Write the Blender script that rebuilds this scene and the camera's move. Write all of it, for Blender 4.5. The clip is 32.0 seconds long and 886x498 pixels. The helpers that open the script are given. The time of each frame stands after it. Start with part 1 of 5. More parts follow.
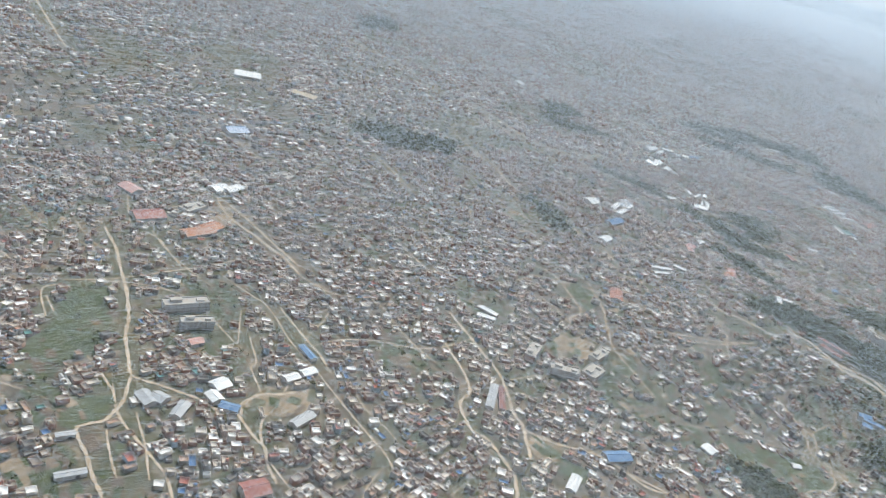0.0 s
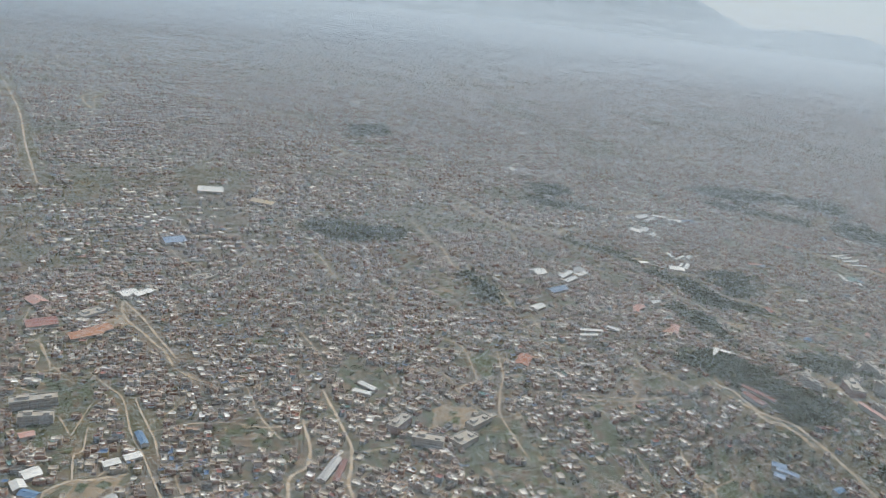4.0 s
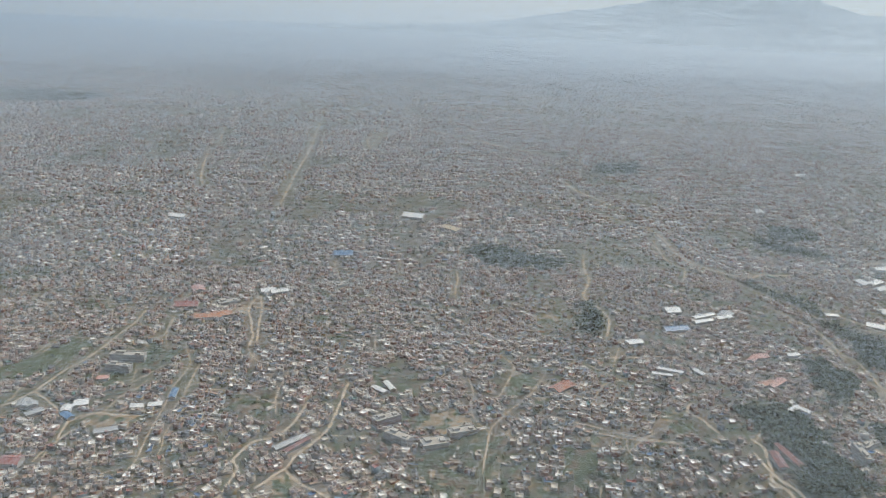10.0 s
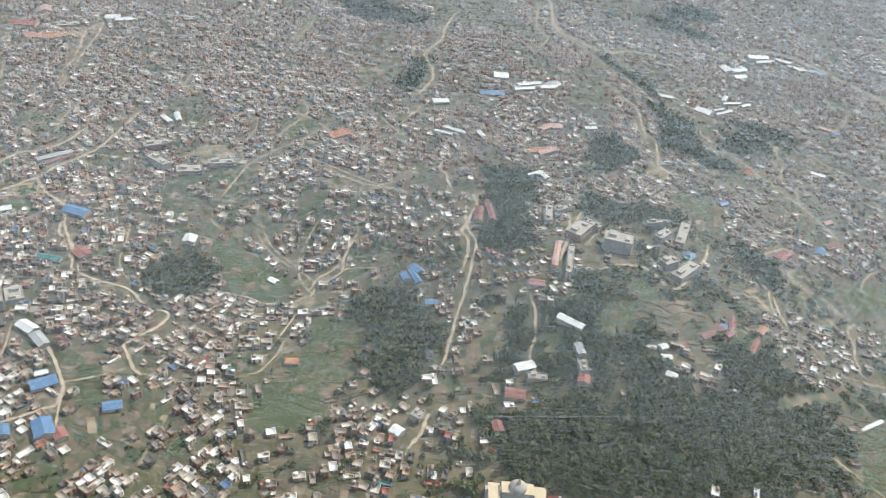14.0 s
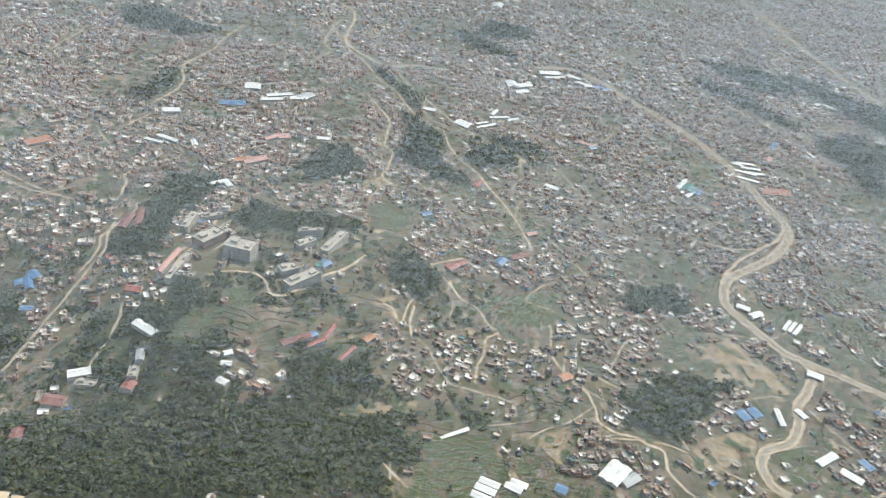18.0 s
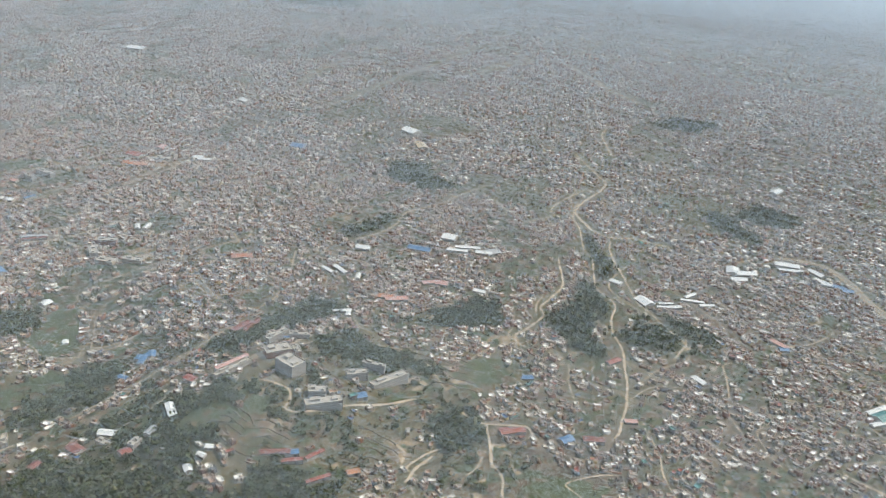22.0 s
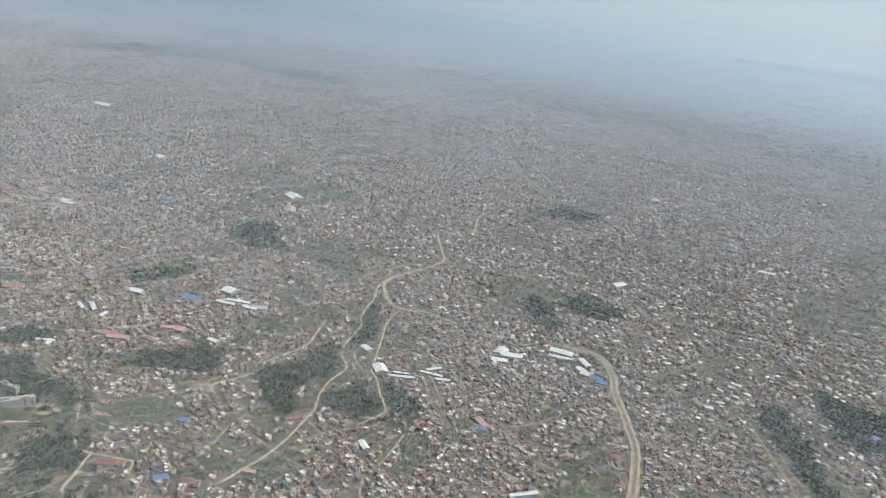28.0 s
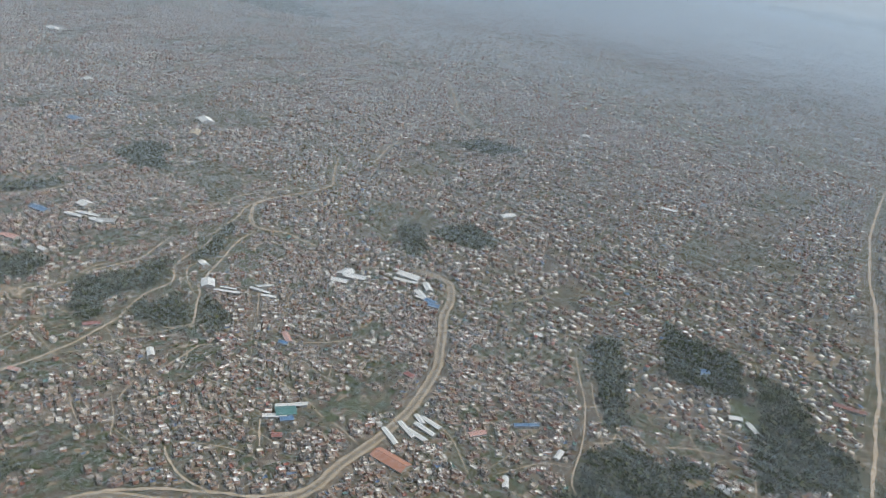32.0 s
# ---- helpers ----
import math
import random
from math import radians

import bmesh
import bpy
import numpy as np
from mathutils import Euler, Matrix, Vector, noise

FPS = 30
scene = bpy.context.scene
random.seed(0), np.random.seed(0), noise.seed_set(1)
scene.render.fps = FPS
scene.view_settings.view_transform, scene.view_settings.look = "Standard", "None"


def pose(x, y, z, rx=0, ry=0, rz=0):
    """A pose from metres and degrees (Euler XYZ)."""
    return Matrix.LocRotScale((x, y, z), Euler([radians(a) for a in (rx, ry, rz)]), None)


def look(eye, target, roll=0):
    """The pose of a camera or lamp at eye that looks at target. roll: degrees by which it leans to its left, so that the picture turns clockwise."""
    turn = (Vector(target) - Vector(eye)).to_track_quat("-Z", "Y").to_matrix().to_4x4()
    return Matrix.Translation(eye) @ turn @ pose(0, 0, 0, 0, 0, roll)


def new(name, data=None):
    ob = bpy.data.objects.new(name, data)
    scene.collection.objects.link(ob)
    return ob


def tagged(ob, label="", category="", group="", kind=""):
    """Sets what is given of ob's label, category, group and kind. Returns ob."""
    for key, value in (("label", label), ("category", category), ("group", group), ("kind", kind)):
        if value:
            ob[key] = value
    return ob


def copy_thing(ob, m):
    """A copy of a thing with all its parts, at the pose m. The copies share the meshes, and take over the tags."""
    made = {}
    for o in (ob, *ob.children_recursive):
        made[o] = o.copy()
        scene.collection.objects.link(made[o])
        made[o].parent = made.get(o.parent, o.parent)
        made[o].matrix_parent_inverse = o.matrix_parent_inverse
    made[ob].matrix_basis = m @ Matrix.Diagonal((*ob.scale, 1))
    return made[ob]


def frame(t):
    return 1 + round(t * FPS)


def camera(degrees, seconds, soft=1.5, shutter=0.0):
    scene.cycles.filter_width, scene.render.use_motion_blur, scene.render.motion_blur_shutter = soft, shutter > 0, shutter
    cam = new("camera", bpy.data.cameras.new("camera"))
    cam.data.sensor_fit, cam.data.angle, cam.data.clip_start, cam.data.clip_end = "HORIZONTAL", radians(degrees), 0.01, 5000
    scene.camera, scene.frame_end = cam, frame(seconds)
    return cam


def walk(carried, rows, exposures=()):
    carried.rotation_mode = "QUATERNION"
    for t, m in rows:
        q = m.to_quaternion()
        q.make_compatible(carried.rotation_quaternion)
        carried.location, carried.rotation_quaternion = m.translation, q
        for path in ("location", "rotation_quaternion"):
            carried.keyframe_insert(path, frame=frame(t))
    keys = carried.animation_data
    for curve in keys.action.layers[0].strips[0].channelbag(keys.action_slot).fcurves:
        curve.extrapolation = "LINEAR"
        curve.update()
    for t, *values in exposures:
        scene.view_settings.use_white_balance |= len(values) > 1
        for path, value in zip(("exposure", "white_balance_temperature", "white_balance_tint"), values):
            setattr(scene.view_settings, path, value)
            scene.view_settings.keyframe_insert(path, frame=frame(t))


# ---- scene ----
cam = camera(56.62, 32.0, 0.65)
PATH = [
    (0.0, pose(0.00, 0.00, 179.08, 65.28, -14.69, -37.94)),
    (0.5, pose(10.77, -9.10, 179.64, 68.81, -13.28, -37.48)),
    (1.0, pose(21.61, -18.18, 180.17, 72.22, -11.92, -35.97)),
    (1.5, pose(32.62, -27.19, 180.64, 72.06, -11.41, -35.18)),
    (2.0, pose(43.84, -36.06, 181.06, 72.04, -9.35, -35.17)),
    (2.5, pose(55.29, -44.74, 181.44, 72.06, -8.18, -35.01)),
    (3.0, pose(66.92, -53.24, 181.79, 72.31, -7.73, -34.83)),
    (3.5, pose(78.71, -61.62, 182.11, 72.38, -7.33, -34.57)),
    (5.5, pose(128.39, -92.93, 182.87, 72.94, -4.56, -24.82)),
    (6.0, pose(141.29, -100.38, 182.97, 75.16, -4.99, -24.44)),
    (6.5, pose(154.31, -107.65, 183.00, 75.27, -5.13, -24.05)),
    (7.0, pose(167.48, -114.69, 182.98, 74.80, -4.17, -21.35)),
    (7.5, pose(180.81, -121.49, 183.02, 69.54, -3.14, -19.02)),
    (8.0, pose(194.33, -127.98, 183.20, 66.78, -2.67, -18.10)),
    (8.5, pose(207.99, -134.15, 183.55, 66.47, -1.44, -13.36)),
    (9.0, pose(221.80, -140.05, 184.08, 67.23, -0.52, -9.74)),
    (9.5, pose(235.73, -145.73, 184.81, 72.58, -0.18, -6.48)),
    (10.0, pose(249.85, -151.26, 185.73, 73.45, -2.05, -5.61)),
    (10.5, pose(264.19, -156.64, 186.88, 73.24, -3.05, -4.58)),
    (11.0, pose(278.79, -161.84, 188.31, 73.16, -2.99, -1.70)),
    (11.5, pose(293.71, -166.73, 189.99, 71.43, -1.99, 1.57)),
    (12.0, pose(309.01, -171.18, 191.85, 65.85, -2.87, 1.88)),
    (12.5, pose(324.69, -175.16, 193.81, 61.00, -3.53, 1.34)),
    (13.0, pose(340.95, -178.90, 195.84, 58.98, -5.25, -1.94)),
    (13.5, pose(357.72, -182.40, 197.88, 56.99, -5.89, -2.07)),
    (14.0, pose(374.82, -185.61, 199.88, 56.58, -6.46, -1.85)),
    (14.5, pose(392.14, -188.52, 201.80, 56.66, -6.94, -1.64)),
    (16.5, pose(463.58, -192.79, 205.89, 57.67, -5.62, -3.19)),
    (17.0, pose(481.75, -192.79, 207.52, 57.89, -6.37, -3.56)),
    (17.5, pose(500.02, -192.54, 209.31, 58.03, -7.13, -3.70)),
    (18.0, pose(518.41, -192.08, 211.20, 58.17, -7.78, -3.48)),
    (18.5, pose(536.99, -191.31, 213.08, 58.15, -8.55, -2.91)),
    (19.0, pose(555.82, -190.08, 214.78, 58.18, -8.93, -2.69)),
    (19.5, pose(574.85, -188.32, 216.32, 58.34, -9.05, -2.34)),
    (20.0, pose(593.89, -185.97, 217.79, 58.34, -9.34, -1.20)),
    (20.5, pose(612.78, -183.07, 219.26, 59.85, -8.81, 2.72)),
    (21.0, pose(631.39, -179.63, 220.75, 63.64, -7.51, 4.34)),
    (21.5, pose(649.66, -175.63, 222.21, 66.11, -6.33, 14.31)),
    (22.0, pose(667.63, -171.07, 223.55, 66.92, -4.05, 25.42)),
    (22.5, pose(685.51, -165.99, 224.80, 66.87, -1.03, 32.65)),
    (23.0, pose(703.39, -160.29, 226.01, 67.03, -0.80, 34.09)),
    (23.5, pose(721.26, -153.94, 227.29, 67.24, -1.29, 34.64)),
    (24.0, pose(739.10, -147.00, 228.69, 68.98, -1.76, 34.71)),
    (24.5, pose(756.86, -139.60, 230.23, 70.39, -2.80, 34.78)),
    (25.0, pose(774.47, -131.90, 231.89, 70.48, -3.99, 34.62)),
    (25.5, pose(791.84, -124.04, 233.62, 71.20, -5.85, 34.32)),
    (26.0, pose(808.98, -116.09, 235.35, 72.12, -7.43, 34.43)),
    (26.5, pose(825.97, -108.11, 236.99, 72.35, -7.33, 33.62)),
    (28.5, pose(890.92, -72.56, 238.09, 72.10, -7.05, 32.85)),
    (29.0, pose(905.94, -62.36, 237.83, 72.76, -6.74, 32.67)),
    (29.5, pose(920.75, -52.01, 237.51, 76.24, -6.60, 32.66)),
    (30.0, pose(935.35, -41.59, 237.13, 77.36, -6.28, 34.20)),
    (30.5, pose(949.75, -31.17, 236.69, 76.88, -6.33, 34.48)),
    (31.0, pose(963.97, -20.77, 236.22, 70.94, -6.53, 36.06)),
    (31.5, pose(978.08, -10.38, 235.73, 68.29, -7.37, 36.37)),
    (32.0, pose(992.12, -0.00, 235.24, 68.10, -7.88, 36.37)),
]
EXPOSURES = [(0.0, 0.4, 6150, 9), (1.0, 0.22, 6250, 9), (2.0, 0.02, 6450, 9), (3.5, -0.03, 6450, 9), (6.0, -0.05, 6450, 9), (7.0, -0.22, 6450, 9), (8.0, 0.08, 6450, 9), (9.0, 0.18, 6450, 9), (10.0, 0.04, 6450, 9), (12.0, 0.0, 6400, 8), (13.0, 0.2, 6400, 8), (14.0, 0.5, 6350, 8), (17.0, 0.54, 6320, 7), (19.0, 0.53, 6350, 7), (21.0, 0.56, 6230, 7), (22.0, 0.3, 6350, 8), (23.0, 0.18, 6350, 8), (25.0, 0.2, 6300, 9), (29.0, 0.06, 6350, 9), (30.0, -0.12, 6450, 9), (31.0, -0.13, 6300, 9), (32.0, -0.18, 6150, 9)]
walk(cam, PATH, EXPOSURES)

# ---- world and light ----
SUN_AZ, SUN_EL = 48.0, 52.0      # degrees right of the y axis, above the horizon
world = bpy.data.worlds.new("sky")
scene.world = world
world.use_nodes = True
wn, wl = world.node_tree.nodes, world.node_tree.links
sky = wn.new("ShaderNodeTexSky")
sky.sky_type, sky.sun_disc = "NISHITA", False
sky.sun_elevation, sky.sun_rotation = radians(SUN_EL), radians(SUN_AZ)
sky.altitude, sky.air_density, sky.dust_density, sky.ozone_density = 1300, 1.0, 0.6, 2.0
# the valley's dust turns the sky pale grey
pale = wn.new("ShaderNodeMix")
pale.data_type = "RGBA"
pale.inputs["Factor"].default_value = 0.72
pale.inputs["B"].default_value = (4.1, 4.8, 5.6, 1)
wl.new(sky.outputs["Color"], pale.inputs["A"])
wl.new(pale.outputs["Result"], wn["Background"].inputs["Color"])
wn["Background"].inputs["Strength"].default_value = 0.108

sun_data = bpy.data.lights.new("sun", "SUN")
sun_data.energy, sun_data.angle, sun_data.color = 3.7, radians(1.5), (1.0, 0.92, 0.80)
sun = new("sun", sun_data)
sun.matrix_world = look((math.sin(radians(SUN_AZ)) * 1000, math.cos(radians(SUN_AZ)) * 1000, math.tan(radians(SUN_EL)) * 1000), (0, 0, 0))


# ---- materials ----
def base_material(name):
    m = bpy.data.materials.new(name)
    m.use_nodes = True
    return m, m.node_tree.nodes, m.node_tree.links, m.node_tree.nodes["Principled BSDF"]


def noise_node(n, l, scale, detail=4.0, rough=0.6):
    co = n.new("ShaderNodeNewGeometry")
    tex = n.new("ShaderNodeTexNoise")
    tex.inputs["Scale"].default_value, tex.inputs["Detail"].default_value, tex.inputs["Roughness"].default_value = scale, detail, rough
    l.new(co.outputs["Position"], tex.inputs["Vector"])
    return tex


def ramp_node(n, l, source, stops, constant=False):
    r = n.new("ShaderNodeValToRGB")
    r.color_ramp.interpolation = "CONSTANT" if constant else "LINEAR"
    el = r.color_ramp.elements
    while len(el) < len(stops):
        el.new(0.5)
    for e, (at, c) in zip(el, sorted(stops, key=lambda s: s[0])):
        e.position, e.color = at, (*c, 1)
    l.new(source, r.inputs["Fac"])
    return r


def multiply(n, l, a, b, how="MULTIPLY", factor=1.0):
    mx = n.new("ShaderNodeMix")
    mx.data_type, mx.blend_type = "RGBA", how
    mx.inputs["Factor"].default_value = factor
    l.new(a, mx.inputs["A"])
    l.new(b, mx.inputs["B"])
    return mx.outputs["Result"]


def finish(n, l, bsdf, colour, bump_from, rough, strength=0.3, distance=0.1, sheen=0.0):
    l.new(colour, bsdf.inputs["Base Color"])
    bsdf.inputs["Roughness"].default_value = rough
    if sheen:
        bsdf.inputs["Sheen Weight"].default_value = sheen
        bsdf.inputs["Sheen Roughness"].default_value = 0.5
    b = n.new("ShaderNodeBump")
    b.inputs["Strength"].default_value, b.inputs["Distance"].default_value = strength, distance
    l.new(bump_from, b.inputs["Height"])
    l.new(b.outputs["Normal"], bsdf.inputs["Normal"])


def plain(name, a, b, scale=0.6, fine=4.0, rough=0.85, metal=0.0, sheen=0.0):
    """Two tones in large patches, with fine grain over them."""
    m, n, l, bsdf = base_material(name)
    big, small = noise_node(n, l, scale), noise_node(n, l, fine, 3.0)
    r = ramp_node(n, l, big.outputs["Fac"], [(0.3, a), (0.7, b)])
    g = ramp_node(n, l, small.outputs["Fac"], [(0.25, (0.72, 0.72, 0.72)), (0.75, (1.2, 1.2, 1.2))])
    finish(n, l, bsdf, multiply(n, l, r.outputs["Color"], g.outputs["Color"]), small.outputs["Fac"], rough, sheen=sheen)
    bsdf.inputs["Metallic"].default_value = metal
    return m


def palette(name, colours, by="island", rough=0.85, stain=0.35, scale=0.5):
    """One colour out of a list for each house, with stains over it."""
    m, n, l, bsdf = base_material(name)
    if by == "island":
        pick = n.new("ShaderNodeNewGeometry").outputs["Random Per Island"]
    else:
        pick = n.new("ShaderNodeObjectInfo").outputs["Random"]
    total, at, stops = sum(w for w, _ in colours), 0.0, []
    for w, c in colours:
        stops.append((at / total, c))
        at += w
    r = ramp_node(n, l, pick, stops, True)
    big, small = noise_node(n, l, scale, 5.0), noise_node(n, l, 5.0, 3.0)
    s = ramp_node(n, l, big.outputs["Fac"], [(0.3, (1 - stain,) * 3), (0.65, (1.08, 1.07, 1.05))])
    g = ramp_node(n, l, small.outputs["Fac"], [(0.3, (0.8, 0.8, 0.8)), (0.7, (1.1, 1.1, 1.1))])
    c = multiply(n, l, multiply(n, l, r.outputs["Color"], s.outputs["Color"]), g.outputs["Color"])
    finish(n, l, bsdf, c, small.outputs["Fac"], rough)
    return m


WALLS = [(26, (0.27, 0.145, 0.095)), (14, (0.32, 0.205, 0.14)), (14, (0.36, 0.295, 0.22)), (12, (0.24, 0.215, 0.18)),
         (9, (0.44, 0.385, 0.30)), (4, (0.56, 0.51, 0.44)), (6, (0.38, 0.245, 0.18)), (4, (0.35, 0.28, 0.15)), (2, (0.22, 0.27, 0.29)), (11, (0.16, 0.135, 0.115))]
ROOFS = [(16, (0.32, 0.275, 0.22)), (14, (0.22, 0.185, 0.15)), (16, (0.44, 0.38, 0.305)), (12, (0.58, 0.52, 0.44)), (10, (0.37, 0.245, 0.17)),
         (12, (0.80, 0.77, 0.71)), (6, (0.95, 0.94, 0.91)), (2.5, (0.08, 0.16, 0.31)), (4, (0.33, 0.12, 0.085)), (1, (0.10, 0.25, 0.23)), (9, (0.125, 0.115, 0.10))]
M_WALL, M_ROOF = palette("house_walls", WALLS), palette("house_roofs", ROOFS, stain=0.2)
M_WALL_ONE, M_ROOF_ONE = palette("near_house_walls", WALLS, "object"), palette("near_house_roofs", ROOFS, "object", stain=0.2)
M_GLASS = plain("dark_window", (0.02, 0.024, 0.028), (0.05, 0.055, 0.06), rough=0.25)
M_CONCRETE = plain("concrete", (0.33, 0.295, 0.25), (0.49, 0.45, 0.385), 0.4)
M_TANK = plain("black_plastic", (0.03, 0.03, 0.03), (0.06, 0.06, 0.06), rough=0.5)
M_PLASTER = plain("cream_plaster", (0.38, 0.35, 0.30), (0.50, 0.46, 0.40), 0.3)
M_SANDSTONE = plain("ochre_plaster", (0.40, 0.31, 0.20), (0.52, 0.42, 0.29), 0.3)
M_BRICK = plain("red_brick", (0.30, 0.15, 0.10), (0.38, 0.21, 0.14), 0.4)
TIN = {
    "white": plain("white_sheet_metal", (0.62, 0.62, 0.59), (0.82, 0.82, 0.79), 0.3, rough=0.55),
    "grey": plain("grey_sheet_metal", (0.34, 0.35, 0.35), (0.48, 0.48, 0.47), 0.3, rough=0.5),
    "blue": plain("blue_sheet_metal", (0.085, 0.175, 0.32), (0.13, 0.245, 0.40), 0.3, rough=0.5),
    "teal": plain("teal_sheet_metal", (0.06, 0.18, 0.17), (0.09, 0.24, 0.22), 0.3, rough=0.5),
    "red": plain("red_sheet_metal", (0.27, 0.095, 0.075), (0.35, 0.15, 0.115), 0.3, rough=0.6),
    "orange": plain("orange_tile", (0.40, 0.185, 0.10), (0.50, 0.26, 0.15), 0.3, rough=0.7),
    "maroon": plain("maroon_tile", (0.20, 0.09, 0.08), (0.28, 0.13, 0.10), 0.3, rough=0.7),
    "pink": plain("pink_tile", (0.50, 0.28, 0.24), (0.58, 0.36, 0.30), 0.3, rough=0.7),
    "tan": plain("tan_sheet", (0.50, 0.40, 0.26), (0.58, 0.48, 0.33), 0.3, rough=0.7),
    "brickred": plain("brick_yard", (0.38, 0.17, 0.11), (0.46, 0.24, 0.16), 0.5, rough=0.9),
}
M_DIRT = plain("dirt_road", (0.30, 0.24, 0.165), (0.56, 0.46, 0.34), 0.25, 1.5, 0.95)
M_WATER = plain("muddy_water", (0.15, 0.125, 0.08), (0.22, 0.18, 0.125), 0.2, rough=0.35)
M_FIELD = {
    "grass": plain("grass_field", (0.050, 0.072, 0.026), (0.095, 0.104, 0.045), 0.16, 1.2, 0.95),
    "crop": plain("crop_terrace", (0.052, 0.074, 0.028), (0.10, 0.106, 0.048), 0.1, 1.2, 0.95),
    "soil": plain("ploughed_soil", (0.13, 0.10, 0.07), (0.22, 0.165, 0.12), 0.1, 1.2, 0.95),
    "earth": plain("bare_earth", (0.14, 0.115, 0.07), (0.36, 0.275, 0.18), 0.22, 1.2, 0.95),
    "scrub": plain("dry_scrub", (0.13, 0.115, 0.065), (0.19, 0.16, 0.09), 0.15, 1.2, 0.95),
    "floor": plain("woodland_floor", (0.055, 0.060, 0.028), (0.10, 0.095, 0.05), 0.1, 1.0, 0.95),
    "slope": plain("green_slope", (0.052, 0.060, 0.027), (0.19, 0.152, 0.092), 0.16, 0.8, 0.95),
    "pond": plain("green_pond", (0.06, 0.075, 0.04), (0.08, 0.095, 0.05), 0.1, 1.0, 0.35),
}
M_BARK = plain("bark", (0.09, 0.07, 0.05), (0.14, 0.11, 0.08), 2.0, rough=0.95)
M_LEAF = palette("leaves", [(4, (0.072, 0.092, 0.032)), (4, (0.100, 0.120, 0.042)), (3, (0.130, 0.142, 0.052)), (3, (0.160, 0.140, 0.064))], stain=0.5, scale=0.22)


def ground_material():
    m, n, l, bsdf = base_material("valley_ground")
    big, mid, small = noise_node(n, l, 0.012, 4.0), noise_node(n, l, 0.11, 8.0, 0.72), noise_node(n, l, 0.6, 4.0)
    soil = ramp_node(n, l, mid.outputs["Fac"], [(0.34, (0.062, 0.056, 0.034)), (0.47, (0.105, 0.088, 0.058)), (0.56, (0.17, 0.135, 0.092)), (0.67, (0.30, 0.24, 0.17))])
    green = ramp_node(n, l, mid.outputs["Fac"], [(0.34, (0.052, 0.060, 0.027)), (0.48, (0.088, 0.088, 0.044)), (0.57, (0.14, 0.12, 0.068)), (0.69, (0.27, 0.215, 0.145))])
    where = ramp_node(n, l, big.outputs["Fac"], [(0.44, (0, 0, 0)), (0.54, (1, 1, 1))])
    both = n.new("ShaderNodeMix")
    both.data_type = "RGBA"
    l.new(where.outputs["Color"], both.inputs["Factor"])
    l.new(soil.outputs["Color"], both.inputs["A"])
    l.new(green.outputs["Color"], both.inputs["B"])
    grain = ramp_node(n, l, small.outputs["Fac"], [(0.25, (0.6, 0.6, 0.6)), (0.75, (1.3, 1.3, 1.3))])
    c = multiply(n, l, both.outputs["Result"], grain.outputs["Color"])
    finish(n, l, bsdf, c, small.outputs["Fac"], 0.95, 0.5, 0.4)
    return m


M_GROUND = ground_material()


# ---- terrain ----
def smooth(v):
    v = np.clip(v, 0, 1)
    return v * v * (3 - 2 * v)


SWELLS = [(440, 40, 50, -7.4), (512, 104, 45, 3.3), (480, 100, 40, -6.0), (600, 150, 60, 5.5), (616, 63, 50, 3.1), (540, 235, 60, -4.1),
          (353, 84, 50, -4.5), (358, 167, 50, 4.9), (710, 434, 80, 5.2), (730, 100, 80, -3.5), (290, 170, 70, -3.3)]


def height(x, y):
    """The ground: a wooded hill, the low river land beside it, and a gentle rise far off."""
    h = 27 * np.exp(-((x - 470) / 65) ** 2 - ((y - 75) / 95) ** 2)
    h = h - 13 * smooth((x - 460) / 180) * smooth((800 - y) / 300)
    h = h - 5 * np.exp(-((x - 340) / 60) ** 2 - ((y - 110) / 60) ** 2)
    for a, b, r, up in SWELLS:
        h = h + up * np.exp(-((x - a) ** 2 + (y - b) ** 2) / r ** 2)
    return h + 24 * smooth((y - 480) / 500)


def mesh_from(name, verts, quads, mats, slots=None, flat=True):
    me = bpy.data.meshes.new(name)
    verts, quads = np.asarray(verts, np.float32), np.asarray(quads, np.int32)
    me.vertices.add(len(verts))
    me.vertices.foreach_set("co", verts.ravel())
    me.loops.add(quads.size)
    me.loops.foreach_set("vertex_index", quads.ravel())
    me.polygons.add(len(quads))
    me.polygons.foreach_set("loop_start", np.arange(0, quads.size, quads.shape[1], dtype=np.int32))
    me.polygons.foreach_set("loop_total", np.full(len(quads), quads.shape[1], np.int32))
    for m in mats:
        me.materials.append(m)
    if slots is not None:
        me.polygons.foreach_set("material_index", np.asarray(slots, np.int32))
    if not flat:
        me.polygons.foreach_set("use_smooth", np.ones(len(quads), bool))
    me.update(calc_edges=True)
    me.validate()
    return me


def part(name, bm, material, parent, label=""):
    me = bpy.data.meshes.new(name)
    bm.to_mesh(me)
    bm.free()
    for m in (material if isinstance(material, (list, tuple)) else [material]):
        me.materials.append(m)
    ob = new(name, me)
    ob.parent = parent
    return tagged(ob, label)


def axis_steps(a, b, lo, hi, fine, coarse):
    out = [*np.arange(a, lo, coarse), *np.arange(lo, hi, fine), *np.arange(hi, b + 1, coarse)]
    return np.array(out)


